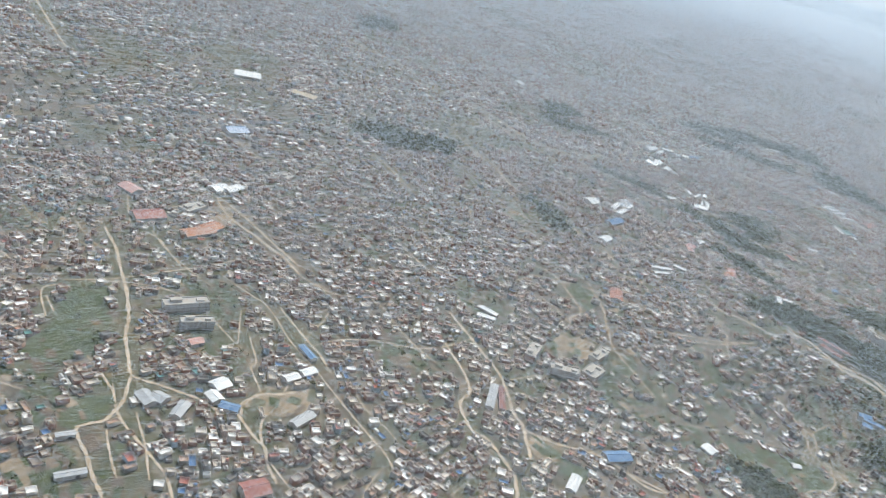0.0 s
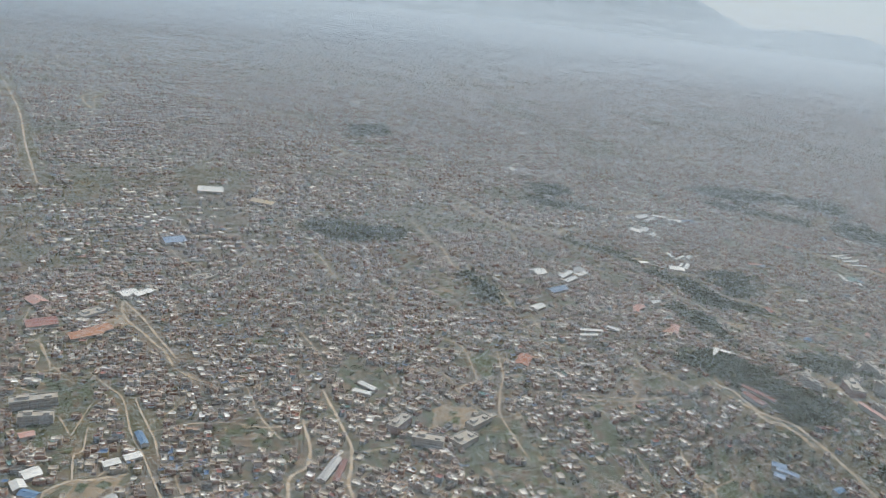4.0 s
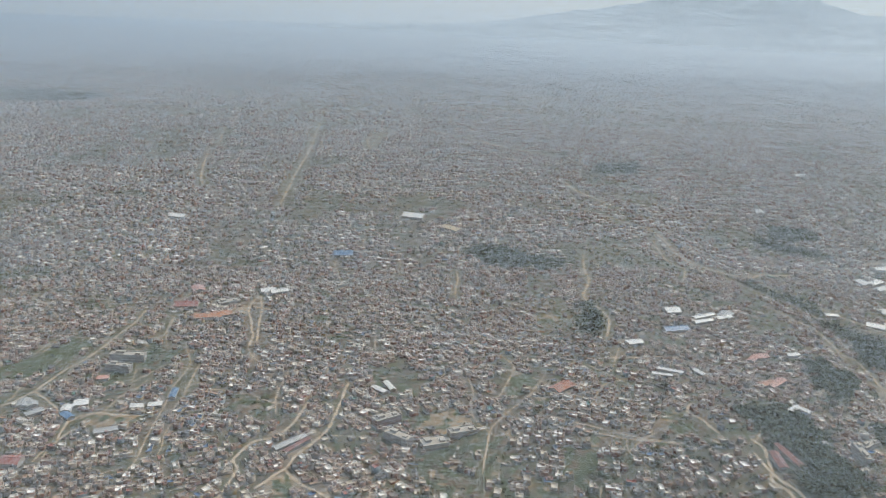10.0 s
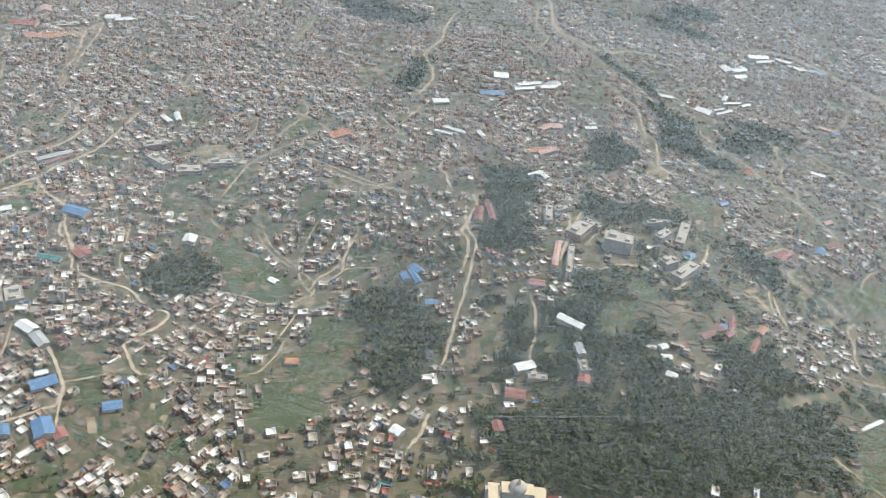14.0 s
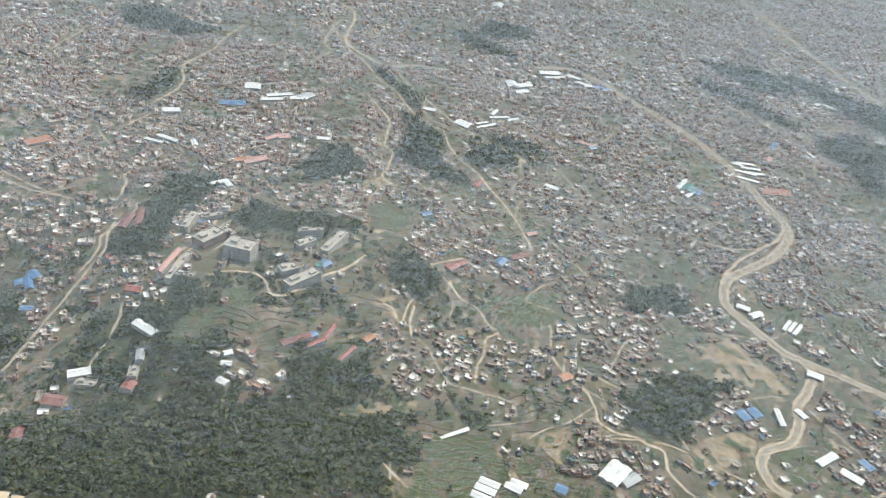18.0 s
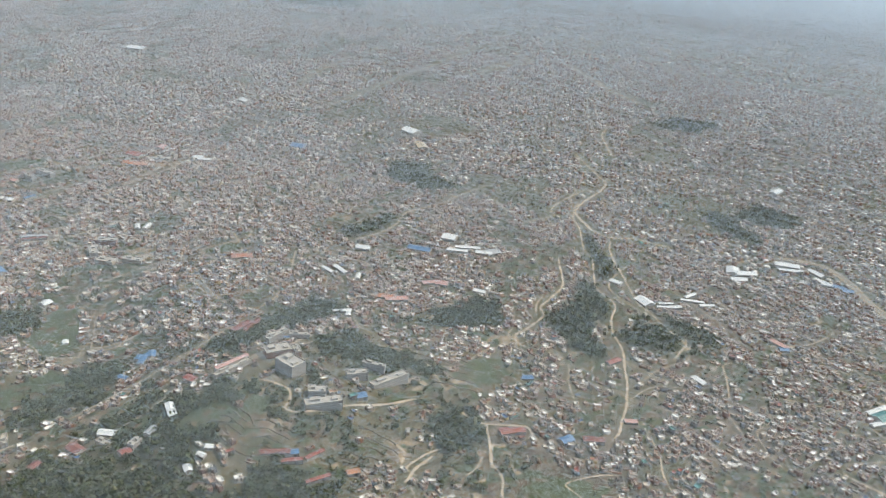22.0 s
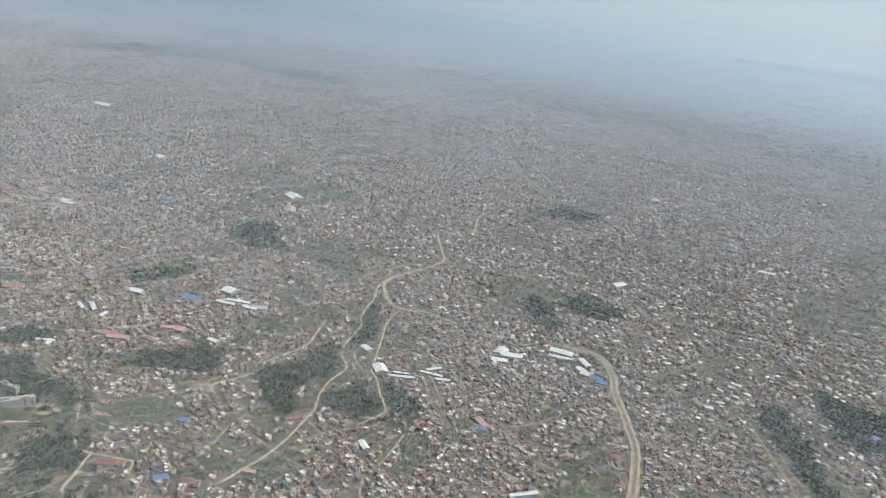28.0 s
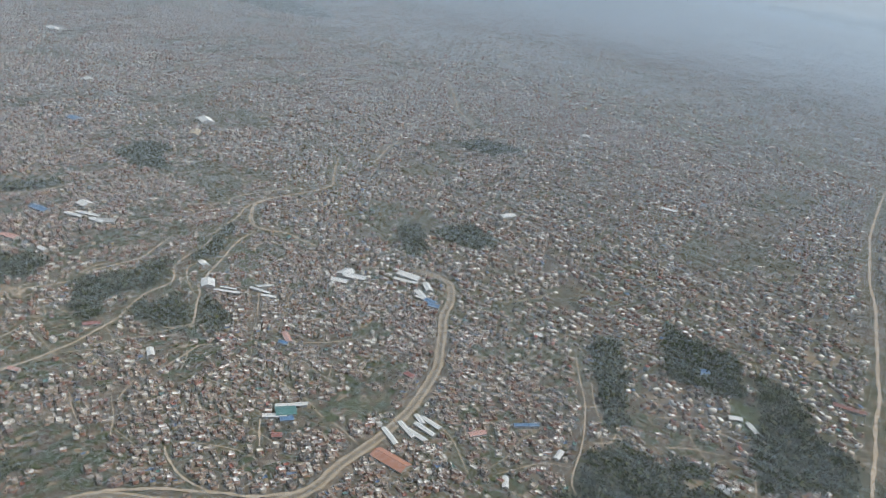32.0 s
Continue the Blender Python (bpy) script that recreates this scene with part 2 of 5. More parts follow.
gx, gy = axis_steps(-4700, 4900, -250, 1200, 10, 150), axis_steps(-1500, 4600, -250, 1100, 10, 150)
X, Y = np.meshgrid(gx, gy)
Z = height(X, Y) + 0.0
nx, ny = len(gx), len(gy)
idx = np.arange(nx * ny).reshape(ny, nx)
quads = np.stack([idx[:-1, :-1], idx[:-1, 1:], idx[1:, 1:], idx[1:, :-1]], -1).reshape(-1, 4)
tagged(new("ground", mesh_from("ground", np.stack([X, Y, Z], -1).reshape(-1, 3), quads, [M_GROUND], flat=False)),
       "dusty brown and green valley ground under the town", "ground", kind="structure")


# ---- plan ----
ROADS, CANAL, WOODS, SETTLE, FIELDS, LARGE = [], [], [], [], [], []


def road(half, *points):
    """A dirt road by its half width and the places that it passes."""
    ROADS.append((half * 0.75, list(points)))


def river(*points):
    CANAL.append(list(points))


def wood(*outline):
    WOODS.append(list(outline))


def settle(*outline):
    """A group of houses inside the woods."""
    SETTLE.append(list(outline))


def field(kind, *outline):
    FIELDS.append((kind, list(outline)))


def large(kind, x, y, wide, deep, high, turn):
    """A building that stands out: its middle, size and turn in degrees."""
    LARGE.append((kind, x, y, wide, deep, high, turn))


road(0.90, (122, 336), (120, 315), (115, 291), (109, 266), (103, 252), (98, 235), (96, 226))
road(0.80, (96, 226), (89, 214), (82, 207), (76, 206), (72, 205), (71, 192), (70, 179), (70, 174))
road(0.70, (96, 226), (104, 217), (111, 209), (116, 200), (121, 196), (121, 185), (122, 178), (119, 168), (118, 161))
road(0.80, (122, 195), (125, 200), (132, 203), (141, 201), (152, 200))
road(0.90, (187, 361), (183, 341), (186, 322), (189, 304), (191, 290), (190, 277))
road(0.50, (190, 277), (195, 263), (200, 257))
road(0.50, (137, 329), (141, 320), (141, 301), (141, 294))
road(0.60, (143, 367), (134, 338))
road(0.60, (168, 255), (167, 235), (167, 222), (165, 207))
road(0.50, (89, 290), (83, 287), (80, 269))
road(0.50, (80, 202), (77, 189), (76, 180))
road(0.50, (91, 207), (88, 191), (84, 176))
road(0.50, (151, 256), (139, 234))
road(0.45, (146, 238), (141, 222), (137, 218), (134, 203))
road(0.40, (167, 192), (166, 182), (167, 173), (167, 165))
road(0.90, (246, 234), (242, 212), (238, 191), (232, 177), (225, 166), (221, 155), (214, 145), (210, 139))
road(0.90, (227, 213), (221, 193), (215, 181), (205, 175), (199, 162), (201, 153), (198, 137), (194, 130), (189, 125), (181, 119), (172, 114), (163, 107), (153, 100), (145, 97))
road(0.80, (220, 155), (225, 146), (232, 139), (240, 132), (243, 124), (244, 113), (248, 107), (253, 103), (255, 93))
road(0.50, (155, 286), (160, 267), (163, 256), (160, 228), (160, 206), (159, 185), (159, 163), (157, 151))
road(0.50, (141, 329), (141, 304), (147, 276))
road(0.80, (188, 361), (191, 336), (193, 300), (194, 284))
road(1.00, (429, 460), (418, 417), (416, 397), (403, 362), (403, 351), (407, 334), (407, 318), (400, 295), (396, 289))
road(0.70, (400, 273), (388, 246))
road(0.60, (330, 264), (334, 249), (324, 223), (319, 215), (311, 214), (305, 209))
road(0.60, (349, 238), (335, 214), (322, 199), (312, 185), (307, 167), (303, 151))
road(0.60, (354, 177), (364, 169), (373, 165), (390, 160), (394, 159))
road(0.50, (370, 166), (368, 157), (371, 150), (373, 145))
road(0.90, (413, 199), (407, 189), (410, 181), (411, 171), (412, 164))
road(0.90, (422, 156), (423, 146), (419, 132), (415, 121), (417, 111), (416, 102), (414, 93))
road(0.60, (421, 150), (432, 165))
road(0.60, (369, 128), (365, 116), (364, 105), (363, 102), (358, 98))
road(0.50, (363, 104), (368, 105), (378, 104))
road(0.40, (323, 139), (331, 121), (340, 111), (349, 101), (351, 97))
road(1.20, (199, 991), (194, 815), (184, 691), (179, 599))
road(1.40, (81, 800), (90, 700), (99, 661))
road(1.20, (79, 936), (88, 824))
road(1.50, (270, 822), (263, 837), (264, 883), (287, 916))
road(0.90, (502, 506), (493, 455), (495, 432), (499, 425), (486, 396))
road(0.70, (322, 417), (321, 398), (316, 369), (315, 358))
road(0.60, (571, 375), (568, 339), (580, 324), (599, 315))
road(0.60, (537, 292), (537, 279), (541, 268))
road(0.60, (535, 243), (535, 235), (540, 232))
road(0.60, (261, 294), (260, 271))
road(0.40, (302, 141), (304, 133), (310, 129))
road(0.70, (238, 139), (243, 122), (249, 109), (255, 97), (258, 86))
road(0.80, (258, 86), (269, 80), (282, 77), (292, 67), (301, 64), (299, 55), (292, 45), (291, 42), (297, 31), (301, 27))
road(0.80, (264, 42), (271, 31), (277, 21), (279, 13), (277, 9), (269, 4), (261, -2), (254, -7))
road(0.50, (279, 16), (281, 4), (284, -6))
road(0.50, (277, 21), (285, 24), (295, 30))
road(0.60, (366, 127), (365, 116), (361, 106), (354, 99), (351, 90))
road(0.50, (318, 84), (327, 83), (336, 80), (345, 82), (352, 88))
road(0.35, (324, 128), (334, 113), (347, 103), (353, 97))
road(0.40, (346, 56), (344, 45), (340, 35), (336, 32))
road(0.80, (418, 144), (417, 124), (420, 111), (418, 97), (415, 83), (413, 74), (409, 59), (406, 45), (404, 38))
road(0.90, (399, 14), (396, 5), (392, -2))
road(1.00, (464, 138), (460, 115), (452, 96), (451, 88))
road(0.80, (469, 132), (458, 105), (452, 88))
road(0.80, (438, 68), (439, 60), (438, 49), (435, 38), (436, 30))
road(0.50, (465, 100), (471, 110), (478, 114))
road(0.70, (535, 92), (542, 90), (545, 82))
road(0.80, (466, 80), (474, 85), (483, 86), (489, 83), (492, 75), (495, 73), (501, 78), (509, 92), (521, 108), (531, 129))
road(0.50, (552, 83), (547, 84), (549, 95), (553, 105))
road(0.70, (570, 126), (573, 114), (581, 108), (586, 97), (590, 92), (584, 87), (582, 77), (578, 67), (576, 57))
road(0.40, (569, 119), (570, 106), (568, 95))
road(0.50, (552, 77), (557, 72), (561, 62), (566, 54), (573, 53), (585, 51), (592, 49))
road(0.90, (617, 68), (624, 61), (626, 53), (626, 45), (631, 40), (639, 38), (646, 34), (650, 32), (649, 23), (652, 15), (656, 10))
road(0.50, (621, 88), (617, 75), (617, 68))
road(0.50, (626, 140), (618, 135), (607, 121), (610, 118), (622, 114))
road(0.50, (655, 103), (649, 96), (643, 85), (639, 80))
road(0.50, (624, 51), (614, 43), (601, 36), (595, 31))
road(0.40, (579, 35), (593, 39), (597, 41))
road(0.50, (706, 114), (711, 104), (715, 92), (722, 89))
road(0.40, (690, 66), (706, 71), (717, 74))
road(0.60, (891, 389), (905, 403), (923, 413))
road(1.30, (466, 593), (496, 554), (510, 539), (514, 521), (511, 489), (509, 458), (517, 436), (537, 418), (549, 419), (565, 431), (584, 434), (591, 436))
road(0.90, (506, 471), (512, 436), (523, 417), (537, 383), (549, 365), (559, 335), (567, 323), (579, 314), (582, 295), (587, 279), (597, 262), (605, 238), (612, 213), (615, 194), (617, 175), (617, 166))
road(0.90, (550, 411), (555, 391), (568, 367), (580, 346), (591, 326), (602, 317), (616, 303), (628, 292), (629, 285), (626, 267))
road(0.60, (512, 443), (534, 422), (548, 416))
road(0.90, (527, 353), (539, 325), (543, 314), (542, 294), (540, 279), (545, 270), (542, 250), (539, 239), (541, 232), (548, 228))
road(0.50, (561, 235), (573, 229), (577, 221), (581, 207), (590, 187))
road(0.80, (545, 138), (555, 134), (563, 137), (574, 145), (579, 147), (583, 142))
road(0.90, (562, 136), (569, 123), (576, 110))
road(0.80, (550, 76), (550, 86), (552, 98))
road(0.45, (505, 168), (519, 160), (542, 141))
road(0.70, (661, 241), (657, 262), (653, 276), (657, 283))
road(0.45, (637, 239), (622, 230), (614, 208))
road(0.50, (661, 228), (673, 208))
road(0.60, (674, 315), (696, 330), (710, 355))
road(0.40, (462, 180), (475, 167), (489, 164))
road(0.50, (338, 194), (371, 169), (390, 161))
road(0.70, (375, 251), (391, 223))
road(0.60, (610, 357), (624, 348), (647, 326))
road(0.80, (622, 273), (631, 284), (632, 292))
road(0.60, (813, 447), (826, 426), (839, 407), (851, 386), (864, 355), (872, 330), (881, 320))
road(0.60, (836, 424), (849, 402), (860, 389))
road(0.70, (865, 367), (872, 375), (871, 385), (879, 378))
road(1.60, (899, 1011), (912, 861), (922, 795), (937, 723), (953, 668), (967, 603), (977, 559), (983, 515), (991, 462), (994, 437))
road(0.80, (718, 205), (728, 200), (744, 197), (757, 199))
road(1.20, (788, 230), (774, 211), (758, 199), (741, 185), (728, 171), (723, 161))
road(0.40, (666, 211), (683, 201), (694, 192))
road(0.40, (691, 196), (709, 196))
road(0.70, (731, 253), (748, 237))
road(0.40, (717, 322), (731, 302))
road(0.50, (794, 319), (811, 312), (833, 295))
road(0.50, (843, 306), (855, 331), (867, 338))
road(0.40, (591, 254), (617, 244), (631, 241))
road(0.40, (568, 219), (576, 226), (589, 227))
road(1.80, (23, 1171), (-168, 1410), (-401, 1709))
road(1.60, (258, 976), (328, 959), (396, 885), (433, 843), (487, 799))
road(1.20, (265, 828), (277, 883), (298, 927), (258, 976))
road(1.50, (241, 1159), (241, 1265), (66, 1511))
road(1.00, (405, 1144), (492, 987))
road(1.40, (493, 618), (473, 663), (470, 690))

river((668, 463), (697, 463), (716, 441), (729, 415), (749, 385), (764, 360), (776, 326), (783, 293), (785, 258), (788, 234), (784, 217), (771, 199), (751, 182), (731, 169), (721, 155), (718, 140), (725, 125), (733, 108), (741, 101))
river((741, 101), (742, 91), (733, 78), (724, 68), (717, 53), (708, 43), (695, 37), (690, 28), (690, 19), (695, 13))
river((741, 101), (756, 90), (772, 77), (785, 65), (795, 54))

wood((335, 465), (364, 477), (378, 451), (400, 441), (415, 432), (388, 414), (356, 423), (342, 435))
wood((407, 356), (404, 314), (391, 288), (383, 298), (391, 326))
wood((636, 575), (676, 563), (667, 538), (626, 534))
wood((525, 761), (575, 770), (556, 726), (514, 727))
wood((285, 79), (289, 98), (301, 108), (315, 101), (318, 87), (305, 80), (297, 74))
wood((376, 70), (387, 75), (402, 64), (407, 53), (394, 29), (381, 27), (376, 42))
wood((437, 193), (459, 187), (449, 126), (428, 82), (422, 108), (426, 150))
wood((425, 64), (440, 66), (434, 34), (424, 26), (421, 37))
wood((446, 83), (466, 79), (464, 56), (449, 42), (441, 54))
wood((496, 235), (525, 256), (518, 222), (492, 204))
wood((414, 10), (448, 16), (484, 22), (514, 31), (541, 34), (552, 32), (543, 4), (532, -9), (475, -23), (425, -19))
wood((421, 65), (452, 64), (463, 34), (462, 19), (434, 28))
wood((460, 45), (474, 56), (482, 34), (473, 19))
wood((551, 322), (571, 322), (575, 260), (561, 262))
wood((500, 250), (519, 263), (522, 239), (504, 225))
wood((657, 139), (695, 153), (688, 128), (661, 122))
wood((638, 65), (673, 83), (699, 80), (676, 55), (656, 39), (638, 42))
wood((500, 44), (530, 58), (535, 39), (506, 28))
wood((838, 538), (895, 527), (913, 478), (862, 470))
wood((913, 394), (938, 378), (881, 276), (873, 291), (879, 345))
wood((544, 138), (567, 137), (554, 108), (544, 111))
wood((459, 130), (484, 153), (528, 161), (497, 122), (482, 129))
wood((577, 260), (592, 257), (584, 240))
wood((865, 346), (871, 363), (882, 375), (906, 379), (917, 358), (878, 317))
wood((811, 468), (820, 492), (841, 460), (875, 390), (867, 381), (842, 421))
wood((863, 519), (885, 537), (891, 529), (870, 506))
wood((912, 511), (931, 522), (957, 471), (998, 456), (1000, 444), (950, 391), (929, 441))
wood((598, 524), (609, 541), (652, 501), (645, 480))
wood((553, 359), (527, 398), (536, 405), (564, 362), (570, 348))
wood((496, 244), (505, 253), (527, 245), (526, 227))
wood((-836, 1001), (-823, 1219), (-864, 1537), (-294, 1356), (-142, 1232), (-218, 1148), (-490, 1171), (-564, 1037), (-675, 918))
wood((543, 267), (557, 283), (570, 289), (584, 250), (574, 240), (556, 259))
wood((449, 164), (455, 153), (446, 112), (433, 93), (423, 103), (429, 133))
wood((379, 90), (400, 81), (400, 63), (392, 57), (369, 71))
wood((616, 319), (649, 305), (624, 269), (585, 272))
wood((555, 303), (582, 313), (584, 289), (556, 274))
wood((541, 365), (546, 388), (571, 354), (572, 331))

settle((450, 147), (469, 149), (465, 108), (453, 71), (440, 60), (445, 94))
settle((445, 138), (463, 135), (460, 80), (450, 66), (435, 64), (445, 98))
settle((390, 92), (404, 88), (417, 75), (413, 55), (402, 58))
settle((395, 40), (405, 41), (405, 30), (396, 28))
settle((371, 19), (396, 18), (398, 7), (389, -19), (374, -20))
settle((375, -19), (374, -6), (400, 18), (409, 14), (391, -9), (385, -20))
settle((394, 39), (407, 51), (417, 71), (422, 62), (406, 25))
settle((534, 72), (548, 93), (568, 84), (593, 89), (623, 81), (632, 68), (621, 53), (593, 64), (565, 55), (542, 44))
settle((566, 141), (589, 155), (621, 155), (617, 139), (572, 129))
settle((637, 111), (663, 107), (653, 78), (637, 69), (626, 89))
settle((617, 43), (642, 40), (649, 29), (638, 15), (604, 13))
settle((418, 102), (443, 97), (446, 143), (456, 134), (459, 80), (455, 62), (434, 63))
settle((474, 38), (491, 43), (496, 25), (483, 23))
settle((538, 58), (560, 66), (563, 45), (544, 40))

field("grass", (91, 287), (108, 286), (102, 264), (91, 244), (78, 240), (68, 243), (66, 251), (80, 263))
field("grass", (76, 221), (87, 218), (82, 209), (71, 205), (67, 209))
field("earth", (173, 339), (187, 344), (183, 329), (171, 330))
field("earth", (125, 199), (131, 204), (154, 200), (145, 189), (135, 189), (130, 192))
field("earth", (49, 197), (56, 200), (56, 188), (50, 183))
field("grass", (341, 164), (350, 164), (355, 156), (350, 146), (341, 144), (336, 149))
field("earth", (352, 170), (359, 170), (364, 167), (361, 161), (352, 163))
field("grass", (331, 238), (342, 240), (343, 229), (333, 217), (325, 216))
field("earth", (214, 145), (221, 150), (228, 148), (230, 141), (221, 134), (214, 137))
field("earth", (270, 199), (298, 205), (306, 192), (291, 183), (274, 190))
field("earth", (359, 325), (379, 327), (374, 318), (360, 315))
field("grass", (365, 105), (377, 103), (377, 94), (365, 96))
field("grass", (304, 117), (314, 123), (324, 116), (335, 106), (347, 92), (341, 81), (332, 81), (320, 84), (314, 99))
field("earth", (329, 92), (335, 97), (337, 91), (330, 88))
field("earth", (348, 86), (356, 86), (360, 78), (354, 74), (347, 78))
field("grass", (353, 72), (371, 70), (376, 48), (369, 30), (363, 10), (350, 3), (341, 5), (339, 17), (348, 35), (354, 42))
field("soil", (361, 46), (369, 47), (370, 39), (363, 37))
field("scrub", (413, 67), (430, 66), (427, 44), (416, 35), (410, 33), (412, 49))
field("scrub", (374, 21), (388, 24), (389, 18), (382, 6), (373, 3))
field("grass", (440, 49), (448, 46), (447, 37), (439, 39))
field("crop", (466, 61), (478, 62), (473, 44), (460, 42), (459, 50))
field("soil", (483, 62), (499, 66), (490, 49), (481, 50))
field("soil", (296, 59), (301, 62), (303, 55), (298, 51))
field("soil", (273, 35), (284, 38), (287, 30), (279, 27))
field("earth", (213, 76), (225, 85), (230, 75), (221, 67))
field("grass", (216, 131), (224, 137), (230, 124), (219, 122))
field("crop", (552, 16), (558, 26), (578, 30), (584, 23), (579, 2), (547, -5))
field("crop", (475, 73), (486, 76), (491, 53), (482, 48))
field("soil", (489, 62), (502, 68), (505, 60), (493, 50))
field("soil", (478, 50), (487, 52), (490, 47), (480, 45))
field("earth", (520, 24), (533, 32), (552, 40), (551, 33), (523, 22))
field("earth", (601, 34), (614, 40), (609, 30), (614, 20), (605, 21), (598, 28))
field("earth", (681, 101), (709, 114), (723, 91), (724, 75), (706, 77), (689, 90))
field("earth", (666, 40), (695, 50), (692, 37), (667, 22), (659, 27))
field("earth", (725, 158), (740, 165), (737, 145), (728, 149))
field("grass", (754, 321), (767, 294), (757, 276), (745, 282))
field("grass", (587, 116), (625, 131), (624, 108), (595, 97))
field("soil", (599, 102), (613, 110), (611, 93), (599, 92))
field("grass", (702, 38), (716, 43), (715, 24), (698, 19))
field("slope", (528, 161), (552, 198), (564, 195), (544, 144))
field("soil", (589, 65), (599, 68), (598, 58), (588, 56))
field("earth", (534, 92), (544, 100), (541, 85), (534, 80))
field("earth", (524, 224), (540, 236), (543, 226), (527, 214))
field("soil", (487, 22), (493, 24), (495, 20), (488, 17))
field("earth", (530, 223), (539, 238), (546, 228), (537, 218))
field("earth", (537, 84), (539, 94), (545, 90), (543, 82))
field("grass", (530, 181), (540, 206), (556, 187), (545, 163))
field("scrub", (753, 289), (758, 320), (768, 318), (766, 292))
field("earth", (768, 389), (771, 398), (783, 398), (778, 387))
field("earth", (923, 580), (931, 583), (938, 566), (929, 562))
field("earth", (940, 587), (946, 593), (948, 576), (944, 572))
field("earth", (914, 374), (925, 386), (930, 381), (920, 367))
field("grass", (905, 475), (921, 482), (931, 451), (918, 445))
field("earth", (-872, 1242), (-1280, 1842), (-983, 1609), (-728, 1157))

WING_ROOT_FRONT = (695.57, -157.54, 221.01)
WING_LEAD = (695.65, -156.90, 221.01)
WING_TIP_FRONT = (695.52, -155.37, 221.01)
WING_TIP_MID = (696.19, -154.81, 221.01)
WING_TIP_BACK = (696.51, -154.78, 221.01)
WING_TRAIL = (698.35, -156.66, 221.01)
WING_ROOT_BACK = (698.88, -157.19, 221.01)
WING_SEAM_A = (696.35, -154.89, 221.01)
WING_SEAM_B = (697.79, -157.06, 221.01)
WING_TOP_FRONT = (695.49, -155.40, 222.21)
WING_TOP_BACK = (695.63, -155.28, 222.24)
large("red", 144.3, 343.2, 14.8, 10, 3, 1)
large("orange", 160.7, 323.3, 16, 8, 3, 9)
large("white", 191.4, 369.5, 9.8, 8, 3, 18)
large("white", 121.9, 211.6, 6.5, 6, 3, 13)
large("white", 117.1, 205.7, 4.7, 6, 3, 6)
large("blue", 119.6, 199, 6.9, 4, 3, -44)
large("grey", 95.9, 212, 7.7, 5, 3, -83)
large("grey", 100, 210.8, 5.4, 5, 3, -61)
large("grey", 103.9, 202.8, 8.4, 4, 3, 43)
large("red", 110.1, 160.3, 8.6, 7, 4, -5)
large("concrete", 130, 262.7, 17.9, 5, 5, -6)
large("concrete", 128.9, 249.1, 12.7, 4, 5, -14)
large("pink", 124.1, 238.5, 5.7, 4, 3, 4)
large("grey", 64.6, 185.5, 8.9, 2.5, 3, -6)
large("grey", 68, 202.4, 5.9, 2, 3, -7)
large("white", 148.1, 207.7, 6.3, 4, 3, 6)
large("blue", 162.1, 220.4, 10, 3, 3, -89)
large("grey", 140.3, 185.1, 10.1, 4, 3, 18)
large("white", 156, 209, 6.5, 4, 3, 6)
large("pink", 146.3, 372.2, 10.8, 8, 3, -71)
large("concrete", 169, 349.2, 13.5, 7, 3, 23)
large("orange", 167, 326, 13.6, 8, 3, 23)
large("white", 198.9, 367.6, 11.6, 6, 3, 25)
large("white", 452.3, 330, 10.1, 10, 4, 4)
large("white", 470.3, 321.3, 17.9, 4, 3, 24)
large("white", 483, 320.3, 11.9, 5, 3, 15)
large("white", 466.4, 312.3, 14.7, 4, 3, 19)
large("blue", 443.6, 299.6, 16.2, 7, 3, 9)
large("white", 410.6, 279.3, 10.3, 6, 3, 16)
large("white", 411.1, 234.1, 10.9, 2.5, 3, -19)
large("white", 432.4, 235.8, 7.8, 3, 3, -68)
large("brickred", 353.7, 221.2, 13.4, 7, 3, 40)
large("orange", 461.7, 219.4, 10.7, 5, 3, 18)
large("white", 454.7, 180.8, 10.9, 3, 3, 37)
large("white", 460, 178.8, 5.5, 3, 3, -61)
large("maroon", 422.8, 132.5, 13, 4, 3, -97)
large("white", 297.2, 117.1, 5.6, 6, 3, -2)
large("concrete", 268.8, 178.6, 13.3, 5, 5, -40)
large("tan", 284.4, 174.3, 11.8, 7, 5, 15)
large("brick", 264, 194.4, 13.3, 5, 5, 30)
large("tan", 298.3, 183.2, 13, 5, 5, 15)
large("white", 261.5, 224.9, 9.1, 3, 3, -47)
large("white", 266.5, 228.8, 10.2, 3, 3, -69)
large("blue", 246.4, 127.5, 11.2, 6, 3, -19)
large("grey", 221, 174.2, 17.1, 3.5, 3, 41)
large("maroon", 224.2, 171.7, 15.6, 2.5, 3, 50)
large("white", 216.2, 123, 9.6, 4, 2, 28)
large("white", 210, 103.3, 4.1, 4, 3, 15)
large("red", 259.1, 96, 7.2, 6, 3, -42)
large("teal", 248.4, 90.4, 9.7, 3, 3, -7)
large("white", 168.3, 94.2, 5.4, 5, 3, 7)
large("white", 335.8, 95.9, 4.3, 3, 2, -36)
large("blue", 395, 97.1, 6.3, 4, 3, -51)
large("blue", 390.6, 93.1, 4.9, 4, 3, -68)
large("white", 300.7, 563.2, 20, 14, 4, -24)
large("tan", 330.8, 525.3, 20, 10, 4, -50)
large("white", 651.9, 615.7, 8.3, 16, 4, -17)
large("blue", 239.4, 451.9, 14.6, 12, 4, 3)
large("tan", 239.2, 382.9, 9, 7, 4, 31)
large("white", 96.5, 555.6, 15, 10, 4, -19)
large("white", 640, 415.6, 12.1, 9, 4, -82)
large("white", 674.3, 446.2, 17.8, 8, 4, 10)
large("white", 595, 329.5, 11.7, 9, 3, -38)
